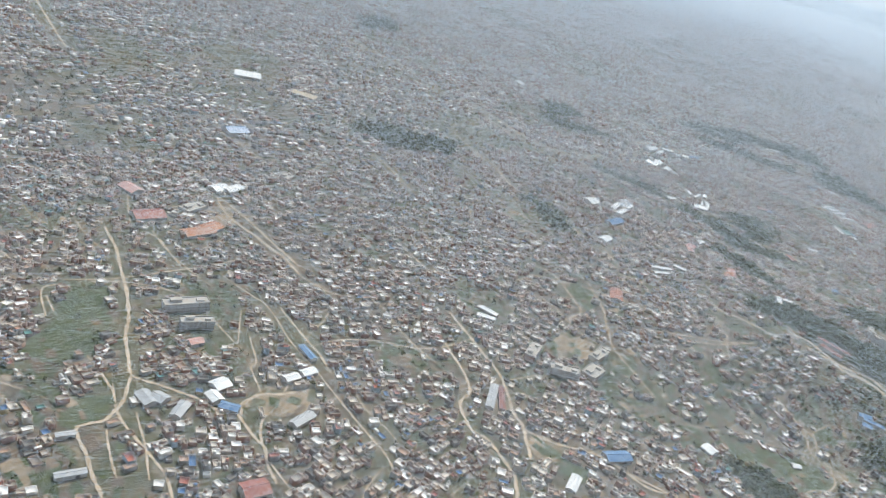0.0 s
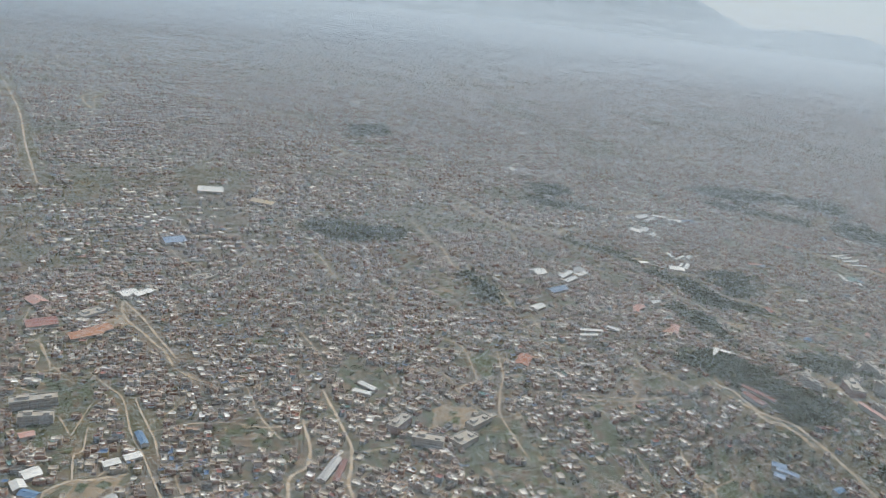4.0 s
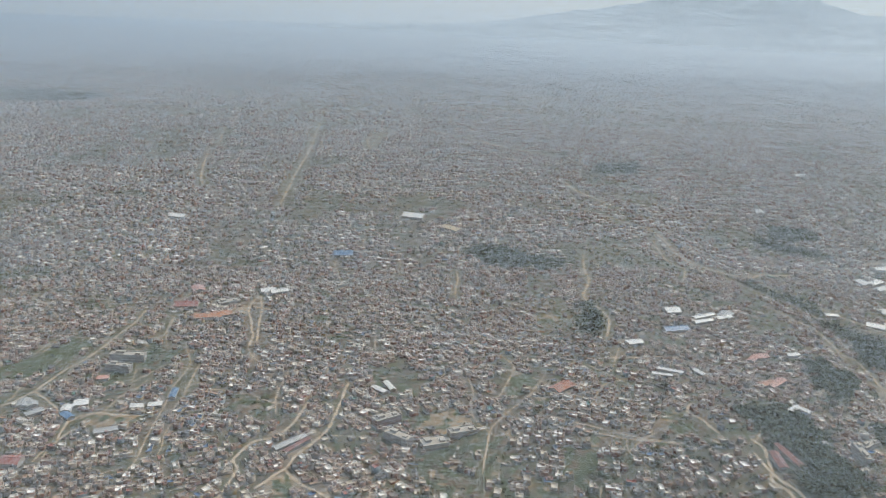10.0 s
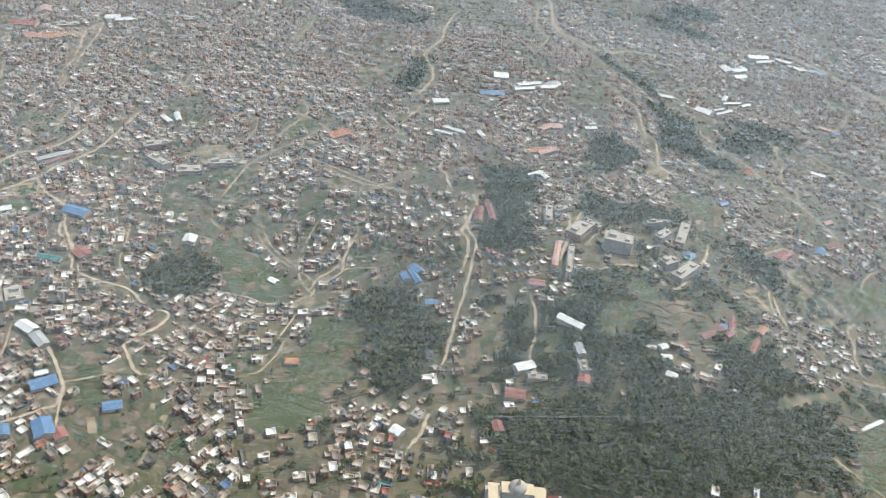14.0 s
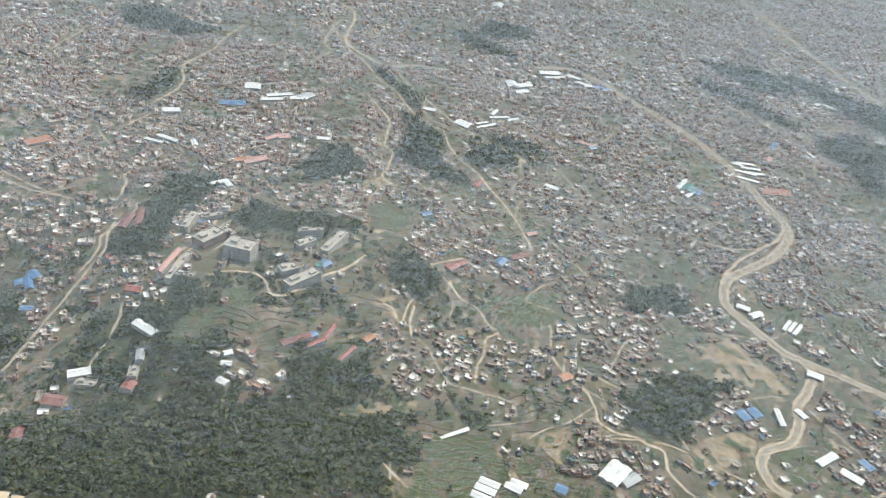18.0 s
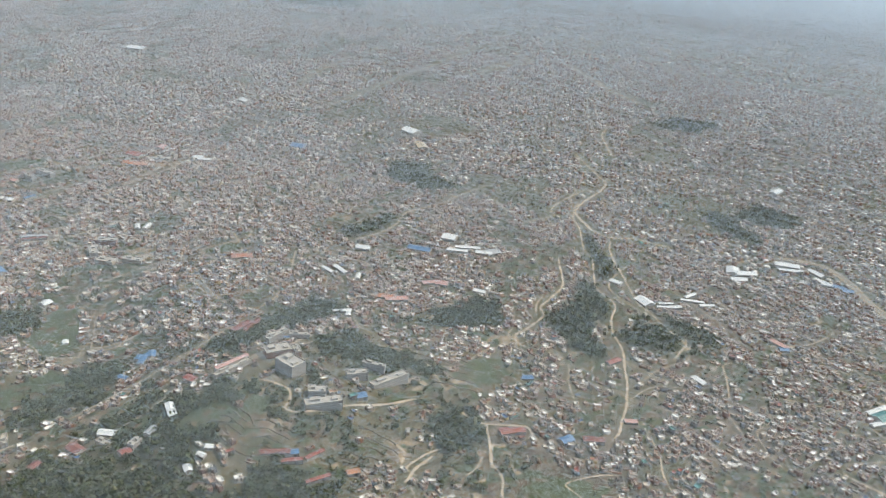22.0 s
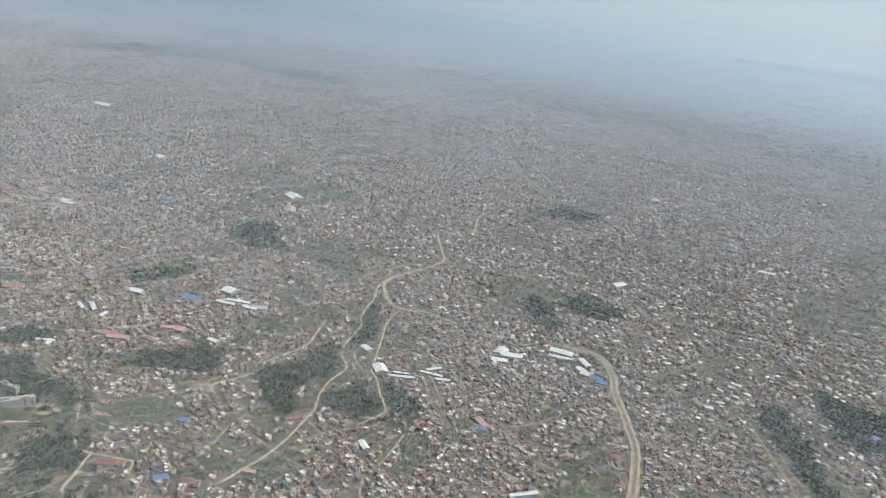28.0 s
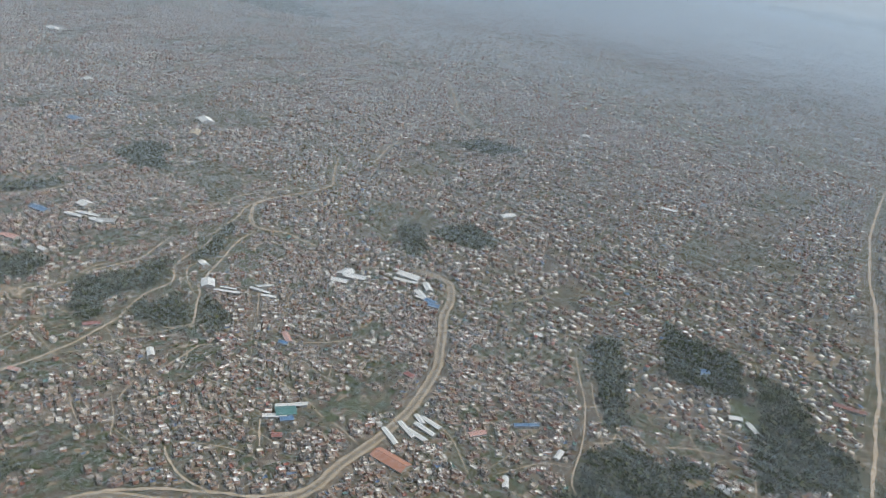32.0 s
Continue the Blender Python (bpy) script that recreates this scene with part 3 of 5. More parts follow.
large("concrete", 241.4, 58.5, 9, 4, 7, -62)
large("earthslab", 244.5, 65.3, 9, 6, 3, -63)
large("blue", 271.9, 19, 8.5, 5, 3, 31)
large("blue", 279.1, -1.2, 6, 8, 4, 30)
large("blue", 236, 8.6, 7.7, 6, 3, -15)
large("blue", 256, -2.8, 7.4, 6, 3, -43)
large("blue", 267.8, -2.9, 3.6, 5, 3, 24)
large("white", 256.3, 46.7, 7.9, 4.5, 3, -33)
large("grey", 262.8, 40.4, 8.3, 4, 3, -46)
large("red", 284.6, -2.9, 3.9, 5, 3, 38)
large("red", 249.2, 2.4, 5, 4, 3, 19)
large("white", 269.6, 23.4, 4.4, 2.2, 3, 26)
large("blue", 296.4, 10.5, 6, 4, 3, 18)
large("orange", 350.1, 40, 4.9, 3, 3, 3)
large("white", 450.7, 50.7, 10.8, 3.6, 3, -37)
large("red", 451.5, 23.5, 4.3, 4.5, 3, -15)
large("grey", 452.1, 37.2, 6.1, 3, 3, -81)
large("concrete", 451.8, 28.6, 5.5, 3, 4, -86)
large("tan", 436.3, 27.1, 6.8, 3, 3, -2)
large("maroon", 428, 20.1, 7.2, 5, 3, -8)
large("maroon", 421, 5.9, 3.7, 5, 3, 9)
large("maroon", 504.6, 49.9, 12.2, 3, 3, 33)
large("red", 440.9, 73.8, 6.2, 4, 3, -5)
large("blue", 512, 104.5, 4.5, 5, 3, -40)
large("blue", 400.6, 73, 5.3, 3, 3, 2)
large("blue", 394.4, 92.1, 9.5, 3, 3, -68)
large("concrete", 395, 11.7, 3.6, 4, 4, -32)
large("white", 388.2, 5.1, 4.1, 4, 3, -37)
large("campus", 477.5, 99.1, 11.7, 8, 8, -15)
large("campus", 497.7, 90.4, 7.6, 5, 6, 31)
large("campus", 503.9, 85.8, 16.2, 5, 6, 45)
large("campus", 515.3, 124.8, 20, 4, 6, 65)
large("campus", 504.2, 129.6, 11.3, 2.5, 5, 12)
large("campus", 502.8, 116.1, 9.9, 4, 5, 44)
large("brickroof", 463.1, 109.1, 12.4, 7, 6, 53)
large("brickroof", 470.4, 114, 6.9, 3, 5, 141)
large("concrete", 452.2, 123.6, 14, 3, 5, 82)
large("concrete", 460.4, 131.3, 10.2, 3, 4, 28)
large("pink", 450.7, 90.6, 18.4, 2.5, 4, 76)
large("concrete", 455.3, 85.5, 20, 2.2, 4, 77)
large("concrete", 459.3, 78.6, 7.6, 2.5, 4, -3)
large("maroon", 428.1, 134, 18.8, 3, 3, 95)
large("white", 648.3, 416, 16.7, 7, 3, 29)
large("white", 645.8, 403.1, 12, 6, 3, 25)
large("white", 678, 437.5, 18.3, 4, 3, 19)
large("white", 695, 441.2, 13, 5, 3, -39)
large("white", 699.9, 427.1, 13.5, 5, 3, -30)
large("blue", 711.2, 423.5, 9.2, 6, 3, -6)
large("white", 789.3, 300.9, 15.3, 3, 2, -21)
large("white", 787, 290, 15.1, 3, 2, -24)
large("white", 788.4, 313.2, 9.1, 3, 2, -29)
large("brickred", 799.9, 274.9, 20, 9, 2, 1)
large("white", 733.9, 271.9, 17.1, 3, 3, 54)
large("white", 735.3, 258.7, 12.6, 3, 3, 47)
large("white", 744.6, 127.6, 11.1, 2, 2, 49)
large("white", 747, 126.5, 11.3, 2, 2, 48)
large("white", 749, 124.4, 11.5, 2, 2, 47)
large("white", 725.7, 139.5, 7.3, 4, 3, -32)
large("white", 730.5, 134.1, 8.4, 4, 3, 26)
large("white", 741.7, 89.2, 7.6, 4.5, 3, -27)
large("blue", 693.5, 57, 6.4, 5, 3, -70)
large("blue", 699.6, 59.4, 6.2, 5, 3, -69)
large("white", 710.3, 57.7, 10.8, 2.5, 3, -96)
large("white", 576.9, 7, 7.6, 3, 2, -25)
large("white", 575.1, 3.8, 7.8, 3, 2, -26)
large("white", 573, 0.4, 7.1, 3, 2, -26)
large("white", 585.7, 6.3, 6.6, 3, 2, -28)
large("white", 588, 8.4, 6.5, 3, 2, -24)
large("white", 624.6, 19, 12, 4, 3, 48)
large("white", 627.8, 16.7, 11.9, 4, 3, 47)
large("grey", 631.7, 15, 8.3, 4, 3, 32)
large("blue", 603.5, 7.9, 4.4, 4, 3, -28)
large("orange", 616.1, 67.3, 5.9, 4, 3, 28)
large("blue", 597.8, 148.4, 4.8, 7, 3, -32)
large("red", 574, 138.6, 12.5, 4, 3, 34)
large("maroon", 608.6, 157, 10.5, 4, 3, 24)
large("white", 565.6, 27.5, 12.5, 1.5, 2, 27)
large("red", 511.7, 51.2, 9, 2.2, 3, 39)
large("red", 516.7, 59.9, 9.3, 2.2, 3, 70)
large("blue", 509.8, 54.3, 5.3, 3, 3, 41)
large("red", 523.9, 51.5, 10.6, 2, 3, 57)
large("orange", 532.3, 64.3, 5.6, 3, 3, 47)
large("white", 482.2, 24.9, 4.2, 3, 2, -32)
large("white", 482.2, 32.7, 3.8, 2.5, 2, 0)
large("white", 482.1, 37.6, 3.4, 2.5, 2, 25)
large("white", 726.6, 25.3, 8.9, 4, 2, -44)
large("white", 720.4, 34.4, 11.9, 3.5, 2, 30)
large("white", 722.2, 61.7, 6.1, 3, 2, -64)
large("blue", 736.8, 32.2, 6.1, 4, 2, -64)
large("white", 432.5, 32.5, 7.7, 4, 3, 21)
large("white", 571.8, 344.1, 9, 5, 3, -12)
large("white", 609.5, 331.2, 14.2, 2.5, 3, 30)
large("white", 607.9, 336, 10.8, 2, 3, 30)
large("white", 622.4, 350.8, 15.8, 2.5, 3, 16)
large("white", 643.5, 250.4, 9, 4, 3, -31)
large("white", 502.6, 267.8, 8.1, 4, 3, 5)
large("pink", 479.3, 260.3, 7.7, 6, 3, 16)
large("pink", 467.8, 220.7, 13.9, 5, 3, 36)
large("pink", 473, 256.5, 11.2, 4, 3, 46)
large("grey", 486.5, 324.9, 12.6, 8, 3, 48)
large("red", 596.5, 243.8, 10, 4, 3, 62)
large("pink", 620, 185.5, 6.9, 3, 3, 26)
large("pink", 680.3, 320, 12.3, 4, 3, -30)
large("blue", 683.2, 314.3, 6.2, 4, 3, 25)
large("blue", 562.4, 192.6, 6.1, 4, 3, 27)
large("white", 417.6, 239, 13.9, 3, 3, -27)
large("red", 571.8, 135.4, 5.5, 4, 3, 45)
large("white", 795.7, 300.9, 14.1, 3, 2, -5)
large("white", 795.7, 308.2, 14.3, 3, 2, -6)
large("white", 794.6, 315.3, 13.3, 3, 2, -6)
large("teal", 736.5, 265.4, 11, 8, 4, 53)
large("blue", 741.3, 261.5, 7.2, 4, 3, 56)
large("red", 748.3, 248.2, 5.5, 4, 3, 47)
large("white", 703, 423.2, 8.7, 2.5, 3, 6)
large("white", 680.9, 437.2, 9.6, 2.5, 3, 25)
large("blue", 716.1, 420.5, 8, 5, 3, 21)
large("white", 612.9, 333.8, 11.9, 3, 3, 36)
large("white", 619.6, 357.9, 11.6, 3, 3, 62)
large("white", 632.1, 349.5, 10.6, 3, 3, 33)
large("red", 758, 342.9, 7.5, 4, 3, -3)
large("blue", 831.8, 352.4, 14.6, 3, 3, 48)
large("white", 915.2, 455, 8.5, 4, 3, 36)
large("white", 926.5, 451.9, 11.2, 3.5, 3, -45)
large("white", 755.7, 735.8, 16, 6, 3, 12)
large("white", 592.6, 876.9, 9.9, 12, 4, 31)
large("blue", 880.5, 493.8, 10.3, 7, 3, 49)
large("maroon", 965.5, 524.6, 20, 5, 3, 14)
large("white", 783.5, 447.2, 5.8, 5, 3, 40)
large("white", 849.6, 302.8, 8.8, 3, 2, -58)
large("white", 857.7, 342.6, 9, 3, 2, 100)
large("tan", 223.3, 1259.4, 24, 10, 4, 100)
large("pink", 817.4, 325.4, 10.2, 4, 3, 62)
large("grey", 933.4, 381.1, 7.2, 5, 3, -21)
large("white", -175.9, 675.8, 25.6, 16, 4, 12)
large("white", -220.2, 1276.1, 34, 14, 4, 19)
large("temple", 424, -23, 18.3, 8.7, 7, -4)

LANES = []

# ---- what stands where: a raster of the plan, 2 m a cell ----
X0, Y0, STEP, NX, NY = -700, -260, 2.0, 1000, 780
CX, CY = np.meshgrid(X0 + (np.arange(NX) + 0.5) * STEP, Y0 + (np.arange(NY) + 0.5) * STEP)
USE = np.zeros((NY, NX), np.int8)          # 0 town, 1 road, 2 wood, 3 open land, 4 large building


def inside(poly, x, y):
    hit = np.zeros(x.shape, bool)
    for (ax, ay), (bx, by) in zip(poly, poly[1:] + poly[:1]):
        cross = (ay > y) != (by > y)
        hit ^= cross & (x < (bx - ax) * (y - ay) / ((by - ay) or 1e-9) + ax)
    return hit


def near_line(line, x, y, reach):
    best = np.full(x.shape, 1e9)
    for (ax, ay), (bx, by) in zip(line, line[1:]):
        dx, dy = bx - ax, by - ay
        t = np.clip(((x - ax) * dx + (y - ay) * dy) / max(dx * dx + dy * dy, 1e-6), 0, 1)
        best = np.minimum(best, np.hypot(x - ax - t * dx, y - ay - t * dy))
    return best < reach


def curve_line(points, per=6):
    """A smooth line through a few points."""
    p = [Vector((*q, 0)) for q in points]
    p = [p[0] * 2 - p[1]] + p + [p[-1] * 2 - p[-2]]
    out = []
    for a, b, c, d in zip(p, p[1:], p[2:], p[3:]):
        for i in range(per):
            t = i / per
            v = 0.5 * ((2 * b) + (c - a) * t + (2 * a - 5 * b + 4 * c - d) * t * t + (3 * b - a - 3 * c + d) * t ** 3)
            out.append((v.x, v.y))
    return out + [tuple(p[-2][:2])]


# small lanes through the town
lane_r = np.random.default_rng(23)
for _ in range(120):
    x, y, a = lane_r.uniform(-120, 1050), lane_r.uniform(-20, 480), lane_r.uniform(0, math.pi)
    line = []
    for _ in range(int(lane_r.integers(3, 7))):
        line.append((round(x, 1), round(y, 1)))
        a += lane_r.normal(0, 0.35)
        x, y = x + 16 * math.cos(a), y + 16 * math.sin(a)
    LANES.append((round(float(lane_r.uniform(0.25, 0.5)), 2), line))
wobble = np.sin(CX * 0.21 + np.sin(CY * 0.13) * 2) * 2.6 + np.sin(CY * 0.33 + CX * 0.07) * 2.2
for poly in WOODS:
    USE[inside(poly, CX + wobble, CY - wobble)] = 2
for key, poly in FIELDS:
    USE[inside(poly, CX, CY)] = 3
SET = np.zeros((NY, NX), bool)
for poly in SETTLE:
    spot = inside(poly, CX, CY)
    SET |= spot
    USE[spot] = 0
for half, line in LANES:
    USE[near_line(line, CX, CY, half + 1.3) & (USE == 0)] = 1
for half, line in ROADS:
    # houses keep farther back from the wide roads of the upper town
    USE[near_line(curve_line(line, 3), CX, CY, half + 1.6 + max(0.0, line[0][1] - 150) * 0.006)] = 1
for line in CANAL:
    USE[near_line(curve_line(line, 3), CX, CY, 5.6)] = 1
for (kind, x, y, w, d, h, turn) in LARGE:
    c, s = math.cos(radians(turn)), math.sin(radians(turn))
    u, v = (CX - x) * c + (CY - y) * s, (CY - y) * c - (CX - x) * s
    USE[(abs(u) < w / 2 + 1.6) & (abs(v) < d / 2 + 1.6)] = 4


def use_at(x, y, grid=USE):
    i, j = ((x - X0) / STEP).astype(int), ((y - Y0) / STEP).astype(int)
    ok = (i >= 0) & (i < NX) & (j >= 0) & (j < NY)
    out = np.zeros(x.shape, np.int8)
    out[ok] = grid[j[ok], i[ok]]
    return out


# ---- roads, river, fields ----
def ribbon(points, half, lift, per=6, rough=0.0, aside=0.0):
    line = curve_line(points, per)
    verts, quads = [], []
    for i, (x, y) in enumerate(line):
        a, b = line[max(i - 1, 0)], line[min(i + 1, len(line) - 1)]
        d = Vector((b[0] - a[0], b[1] - a[1])).normalized()
        for k, s in enumerate((-1, -0.35, 0.35, 1)):
            end = min(1.0, 0.55 + i * 0.15, 0.55 + (len(line) - 1 - i) * 0.15) if aside == 0 and lift < 0.27 else 1.0
            w = half * s * end * (1 + rough * math.sin(i * 1.7 + k * 2.1) + rough * math.sin(i * 0.6 + k))
            w += aside
            px, py = x - d.y * w, y + d.x * w
            verts.append((px, py, height(px, py) + lift))
        if i:
            for k in range(3):
                o = (i - 1) * 4 + k
                quads.append((o, o + 1, o + 5, o + 4))
    return np.array(verts), quads


for half, points in ROADS:
    v, q = ribbon(points, half, 0.25, 8, 0.32)
    tagged(new("road", mesh_from("road", v, q, [M_DIRT], flat=False)), "unpaved pale dirt road between the houses", "road", kind="structure")
for half, points in LANES:
    v, q = ribbon(points, half, 0.14, 5, 0.2)
    tagged(new("lane", mesh_from("lane", v, q, [M_DIRT], flat=False)), "narrow earthen lane between town houses", "lane", kind="structure")
M_TRACK = plain("pale_track", (0.33, 0.265, 0.18), (0.47, 0.385, 0.27), 0.2, 1.5, 0.95)
M_SAND = plain("sandy_bank", (0.19, 0.15, 0.095), (0.36, 0.285, 0.19), 0.5, 1.5, 0.95)
for number, points in enumerate(CANAL):
    k = 0.74 if number == 0 else 0.62
    for half, lift, aside, rough, mat, name, label in ((4.0, 0.2, 0, 0.16, M_SAND, "river_bank", "bare sandy banks along the river"),
                                                       (0.8, 0.34, 0.3, 0.3, M_WATER, "river", "narrow muddy river in its channel"),
                                                       (0.12, 0.7, 1.5, 0.1, M_CONCRETE, "embankment", "low concrete embankment wall of the river"),
                                                       (0.12, 0.7, -1.4, 0.1, M_CONCRETE, "embankment", "low concrete embankment wall of the river"),
                                                       (1.0, 0.3, 2.7, 0.25, M_TRACK, "river_track", "pale vehicle track on the river bank"),
                                                       (0.9, 0.3, -2.8, 0.25, M_TRACK, "river_track", "pale vehicle track on the river bank")):
        v, q = ribbon(points, half * k, lift, 8, rough, aside * k)
        tagged(new(name, mesh_from(name, v, q, [mat], flat=False)), label, "river", kind="structure")

for poly in WOODS:
    FIELDS.append(("floor", poly))
FIELD_WORDS = {"slope": "rough green slope with dry patches", "floor": "dark green woodland floor under the trees", "grass": "green grass field beside the houses", "crop": "terraced green crop field", "soil": "ploughed brown field",
               "earth": "bare tan earth clearing", "scrub": "dry brown scrub slope", "pond": "still green pond"}

def oval(x, y, rx, ry, n=28):
    return [(x + rx * (1 + 0.12 * math.sin(3 * a + x)) * math.cos(a), y + ry * (1 + 0.1 * math.sin(4 * a)) * math.sin(a)) for a in (i / n * 2 * math.pi for i in range(n))]


# green slopes: the hill itself, and the rough land towards the river
FIELDS += [("slope", oval(468, 55, 105, 118)), ("slope", oval(560, 235, 72, 85)), ("slope", oval(360, 45, 45, 50)), ("slope", oval(650, 70, 60, 45))]
LIFT = {"slope": 0.05, "floor": 0.09}


def ragged(poly, seed):
    """The outline with its long sides broken up and pushed in and out."""
    r = random.Random(seed)
    out = []
    for (ax, ay), (bx, by) in zip(poly, poly[1:] + poly[:1]):
        n = max(1, int(math.hypot(bx - ax, by - ay) / 3.5))
        for i in range(n):
            t, k = i / n, min(1.0, n * 0.25)
            out.append((ax + (bx - ax) * t + r.uniform(-0.9, 0.9) * k, ay + (by - ay) * t + r.uniform(-0.9, 0.9) * k))
    return out


for number, (key, poly) in enumerate(FIELDS):
    poly = ragged(poly, number)
    bm = bmesh.new()
    f = bm.faces.new([bm.verts.new((x, y, 0)) for x, y in poly])
    bmesh.ops.triangulate(bm, faces=[f])
    for _ in range(5):
        long = [e for e in bm.edges if e.calc_length() > 6]
        if long:
            bmesh.ops.subdivide_edges(bm, edges=long, cuts=1, use_grid_fill=True)
            bmesh.ops.triangulate(bm, faces=[f for f in bm.faces if len(f.verts) > 4])
    for v in bm.verts:
        v.co.z = height(v.co.x, v.co.y) + LIFT.get(key, 0.16)
    for f in bm.faces:
        if f.normal.z < 0:
            f.normal_flip()
    ob = part("field", bm, M_FIELD[key], None)
    tagged(ob, FIELD_WORDS[key], "field", kind="structure")

# ---- terraces: low banks that step down the slopes ----
M_BANK = plain("terrace_bank", (0.10, 0.085, 0.055), (0.17, 0.14, 0.095), 0.3, 2.0, 0.95)


def terraces(x, y, wide, deep, turn, steps):
    top = new("terraces")
    for i in range(steps):
        bm = bmesh.new()
        v0 = (i / max(steps - 1, 1) - 0.5) * deep
        rows = []
        for k in range(15):
            u = (k / 14 - 0.5) * wide * (0.75 + 0.25 * math.sin(i * 2.1 + 1))
            v = v0 + 1.6 * math.sin(u / wide * 4 + i * 0.4) + 0.5 * math.sin(u * 0.6 + i)
            c, s = math.cos(radians(turn)), math.sin(radians(turn))
            px, py = x + u * c - v * s, y + u * s + v * c
            z = float(height(px, py))
            ox, oy = -s * 0.45, c * 0.45
            rows.append([bm.verts.new(p) for p in ((px - ox, py - oy, z + 0.1), (px, py, z + 0.55), (px + ox, py + oy, z + 0.5), (px + ox * 2, py + oy * 2, z + 0.1))])
        for a, b in zip(rows, rows[1:]):
            for j in range(3):
                bm.faces.new((a[j], b[j], b[j + 1], a[j + 1]))
        part("bank", bm, M_BANK, top)
    return tagged(top, "curved earth banks of farming terraces", "terraces", kind="structure")


for row in ((566, 16, 34, 26, 8, 8), (480, 50, 18, 20, -10, 7), (497, 55, 18, 22, 12, 6), (532, 80, 22, 18, 15, 5), (600, 45, 26, 16, 10, 5), (527, 165, 40, 30, 20, 5), (372, 40, 24, 36, 5, 5)):
    terraces(*row)

# ---- the town: plots in rotated districts ----
rng = np.random.default_rng(7)


def plots(x0, x1, y0, y1, pitch, block, keep):
    """House plots in rows: each district of the town has its own direction, and lanes between blocks."""
    sx, sy = np.arange(x0 - block, x1 + block, block), np.arange(y0 - block, y1 + block, block)
    SX, SY = np.meshgrid(sx, sy)
    SX = (SX + rng.uniform(-0.4, 0.4, SX.shape) * block).ravel()
    SY = (SY + rng.uniform(-0.4, 0.4, SY.shape) * block).ravel()
    turns = rng.uniform(-0.8, 0.8, SX.size)
    r = np.arange(-block * 1.1, block * 1.1, pitch)
    U, V = np.meshgrid(r, r)
    k = np.arange(len(r))
    lane = ((k[None, :] % 7) == 0) | ((k[:, None] % 4) == 0)
    out = []
    for a in range(SX.size):
        if not (x0 - block < SX[a] < x1 + block):
            continue
        u, v = U + rng.normal(0, pitch * 0.24, U.shape), V + rng.normal(0, pitch * 0.24, U.shape)
        c, s = math.cos(turns[a]), math.sin(turns[a])
        px, py = (SX[a] + u * c - v * s), (SY[a] + u * s + v * c)
        near = np.argsort((SX - SX[a]) ** 2 + (SY - SY[a]) ** 2)[:9]
        d = (px[..., None] - SX[near]) ** 2 + (py[..., None] - SY[near]) ** 2
        ok = (d.argmin(-1) == 0) & ~(lane & (rng.random(U.shape) < 0.55)) & (px > x0) & (px < x1) & (py > y0) & (py < y1)
        px, py = px[ok], py[ok]
        out.append(np.stack([px, py, np.full(px.size, turns[a])], -1))
    p = np.concatenate(out)
    return p[keep(p[:, 0], p[:, 1]) > rng.random(len(p))]


def in_fan(x, y):
    return (x < 640 + 2.6 * (y + 110)) & (x > -40 - 1.9 * (y - 60)) & (y > -70)


def noise_at(x, y, s):
    return 0.5 + 0.25 * (np.sin(x / s + 1.3 * np.sin(y / s * 0.7)) + np.sin(y / s * 1.1 + 1.7 * np.sin(x / s * 0.6)))


NOISE_R = np.random.default_rng(31)
GRIDS = [NOISE_R.random((96, 96)) for _ in range(5)]


def patches(x, y, size):
    """Uneven patches at four scales, about 0 to 1."""
    out, weight = 0.0, 0.5
    for g in GRIDS[:4]:
        u, v = x / size + 40, y / size + 40
        i, j = np.floor(u).astype(int), np.floor(v).astype(int)
        a, b = u - i, v - j
        a, b = a * a * (3 - 2 * a), b * b * (3 - 2 * b)
        at = lambda p, q: g[q % 96, p % 96]
        out = out + weight * (at(i, j) * (1 - a) * (1 - b) + at(i + 1, j) * a * (1 - b) + at(i, j + 1) * (1 - a) * b + at(i + 1, j + 1) * a * b)
        weight, size = weight * 0.6, size * 0.47
    return out


def is_gap(x, y):
    """Gardens, plots and rough ground left open between the houses."""
    hill = np.exp(-((x - 570) / 230) ** 2 - ((y - 110) / 190) ** 2)
    return patches(x, y, 34.0) < 0.385 + 0.15 * hill


def density_near(x, y):
    d = np.where(is_gap(x, y), 0.10, 0.95)
    hill = np.exp(-((x - 500) / 120) ** 2 - ((y - 60) / 120) ** 2)
    d = d * (1 - 0.72 * hill)
    d = np.where((y < 40) & (x > 340) & (x < 720), d * 0.55, d)
    d = np.where(use_at(x, y, SET) > 0, 0.8, d)
    return d * (use_at(x, y) == 0) * in_fan(x, y)


def density_far(x, y):
    return np.where(patches(x, y, 75.0) < 0.42, 0.15, 0.92) * (use_at(x, y) == 0) * in_fan(x, y)


NEAR = plots(-260, 375, -70, 300, 3.1, 70, density_near)
EAST = np.concatenate([plots(375, 1250, -70, 420, 3.1, 60, density_near), plots(-260, 375, 300, 420, 3.2, 60, density_near)])
MID = plots(-900, 2000, 420, 1000, 4.5, 90, density_far)
FAR = plots(-2600, 3300, 1000, 2400, 9.0, 160, density_far)
SIDE = plots(1250, 2800, 60, 420, 7.0, 90, density_far)
SIDE2 = plots(-900, -260, 60, 420, 7.0, 90, density_far)

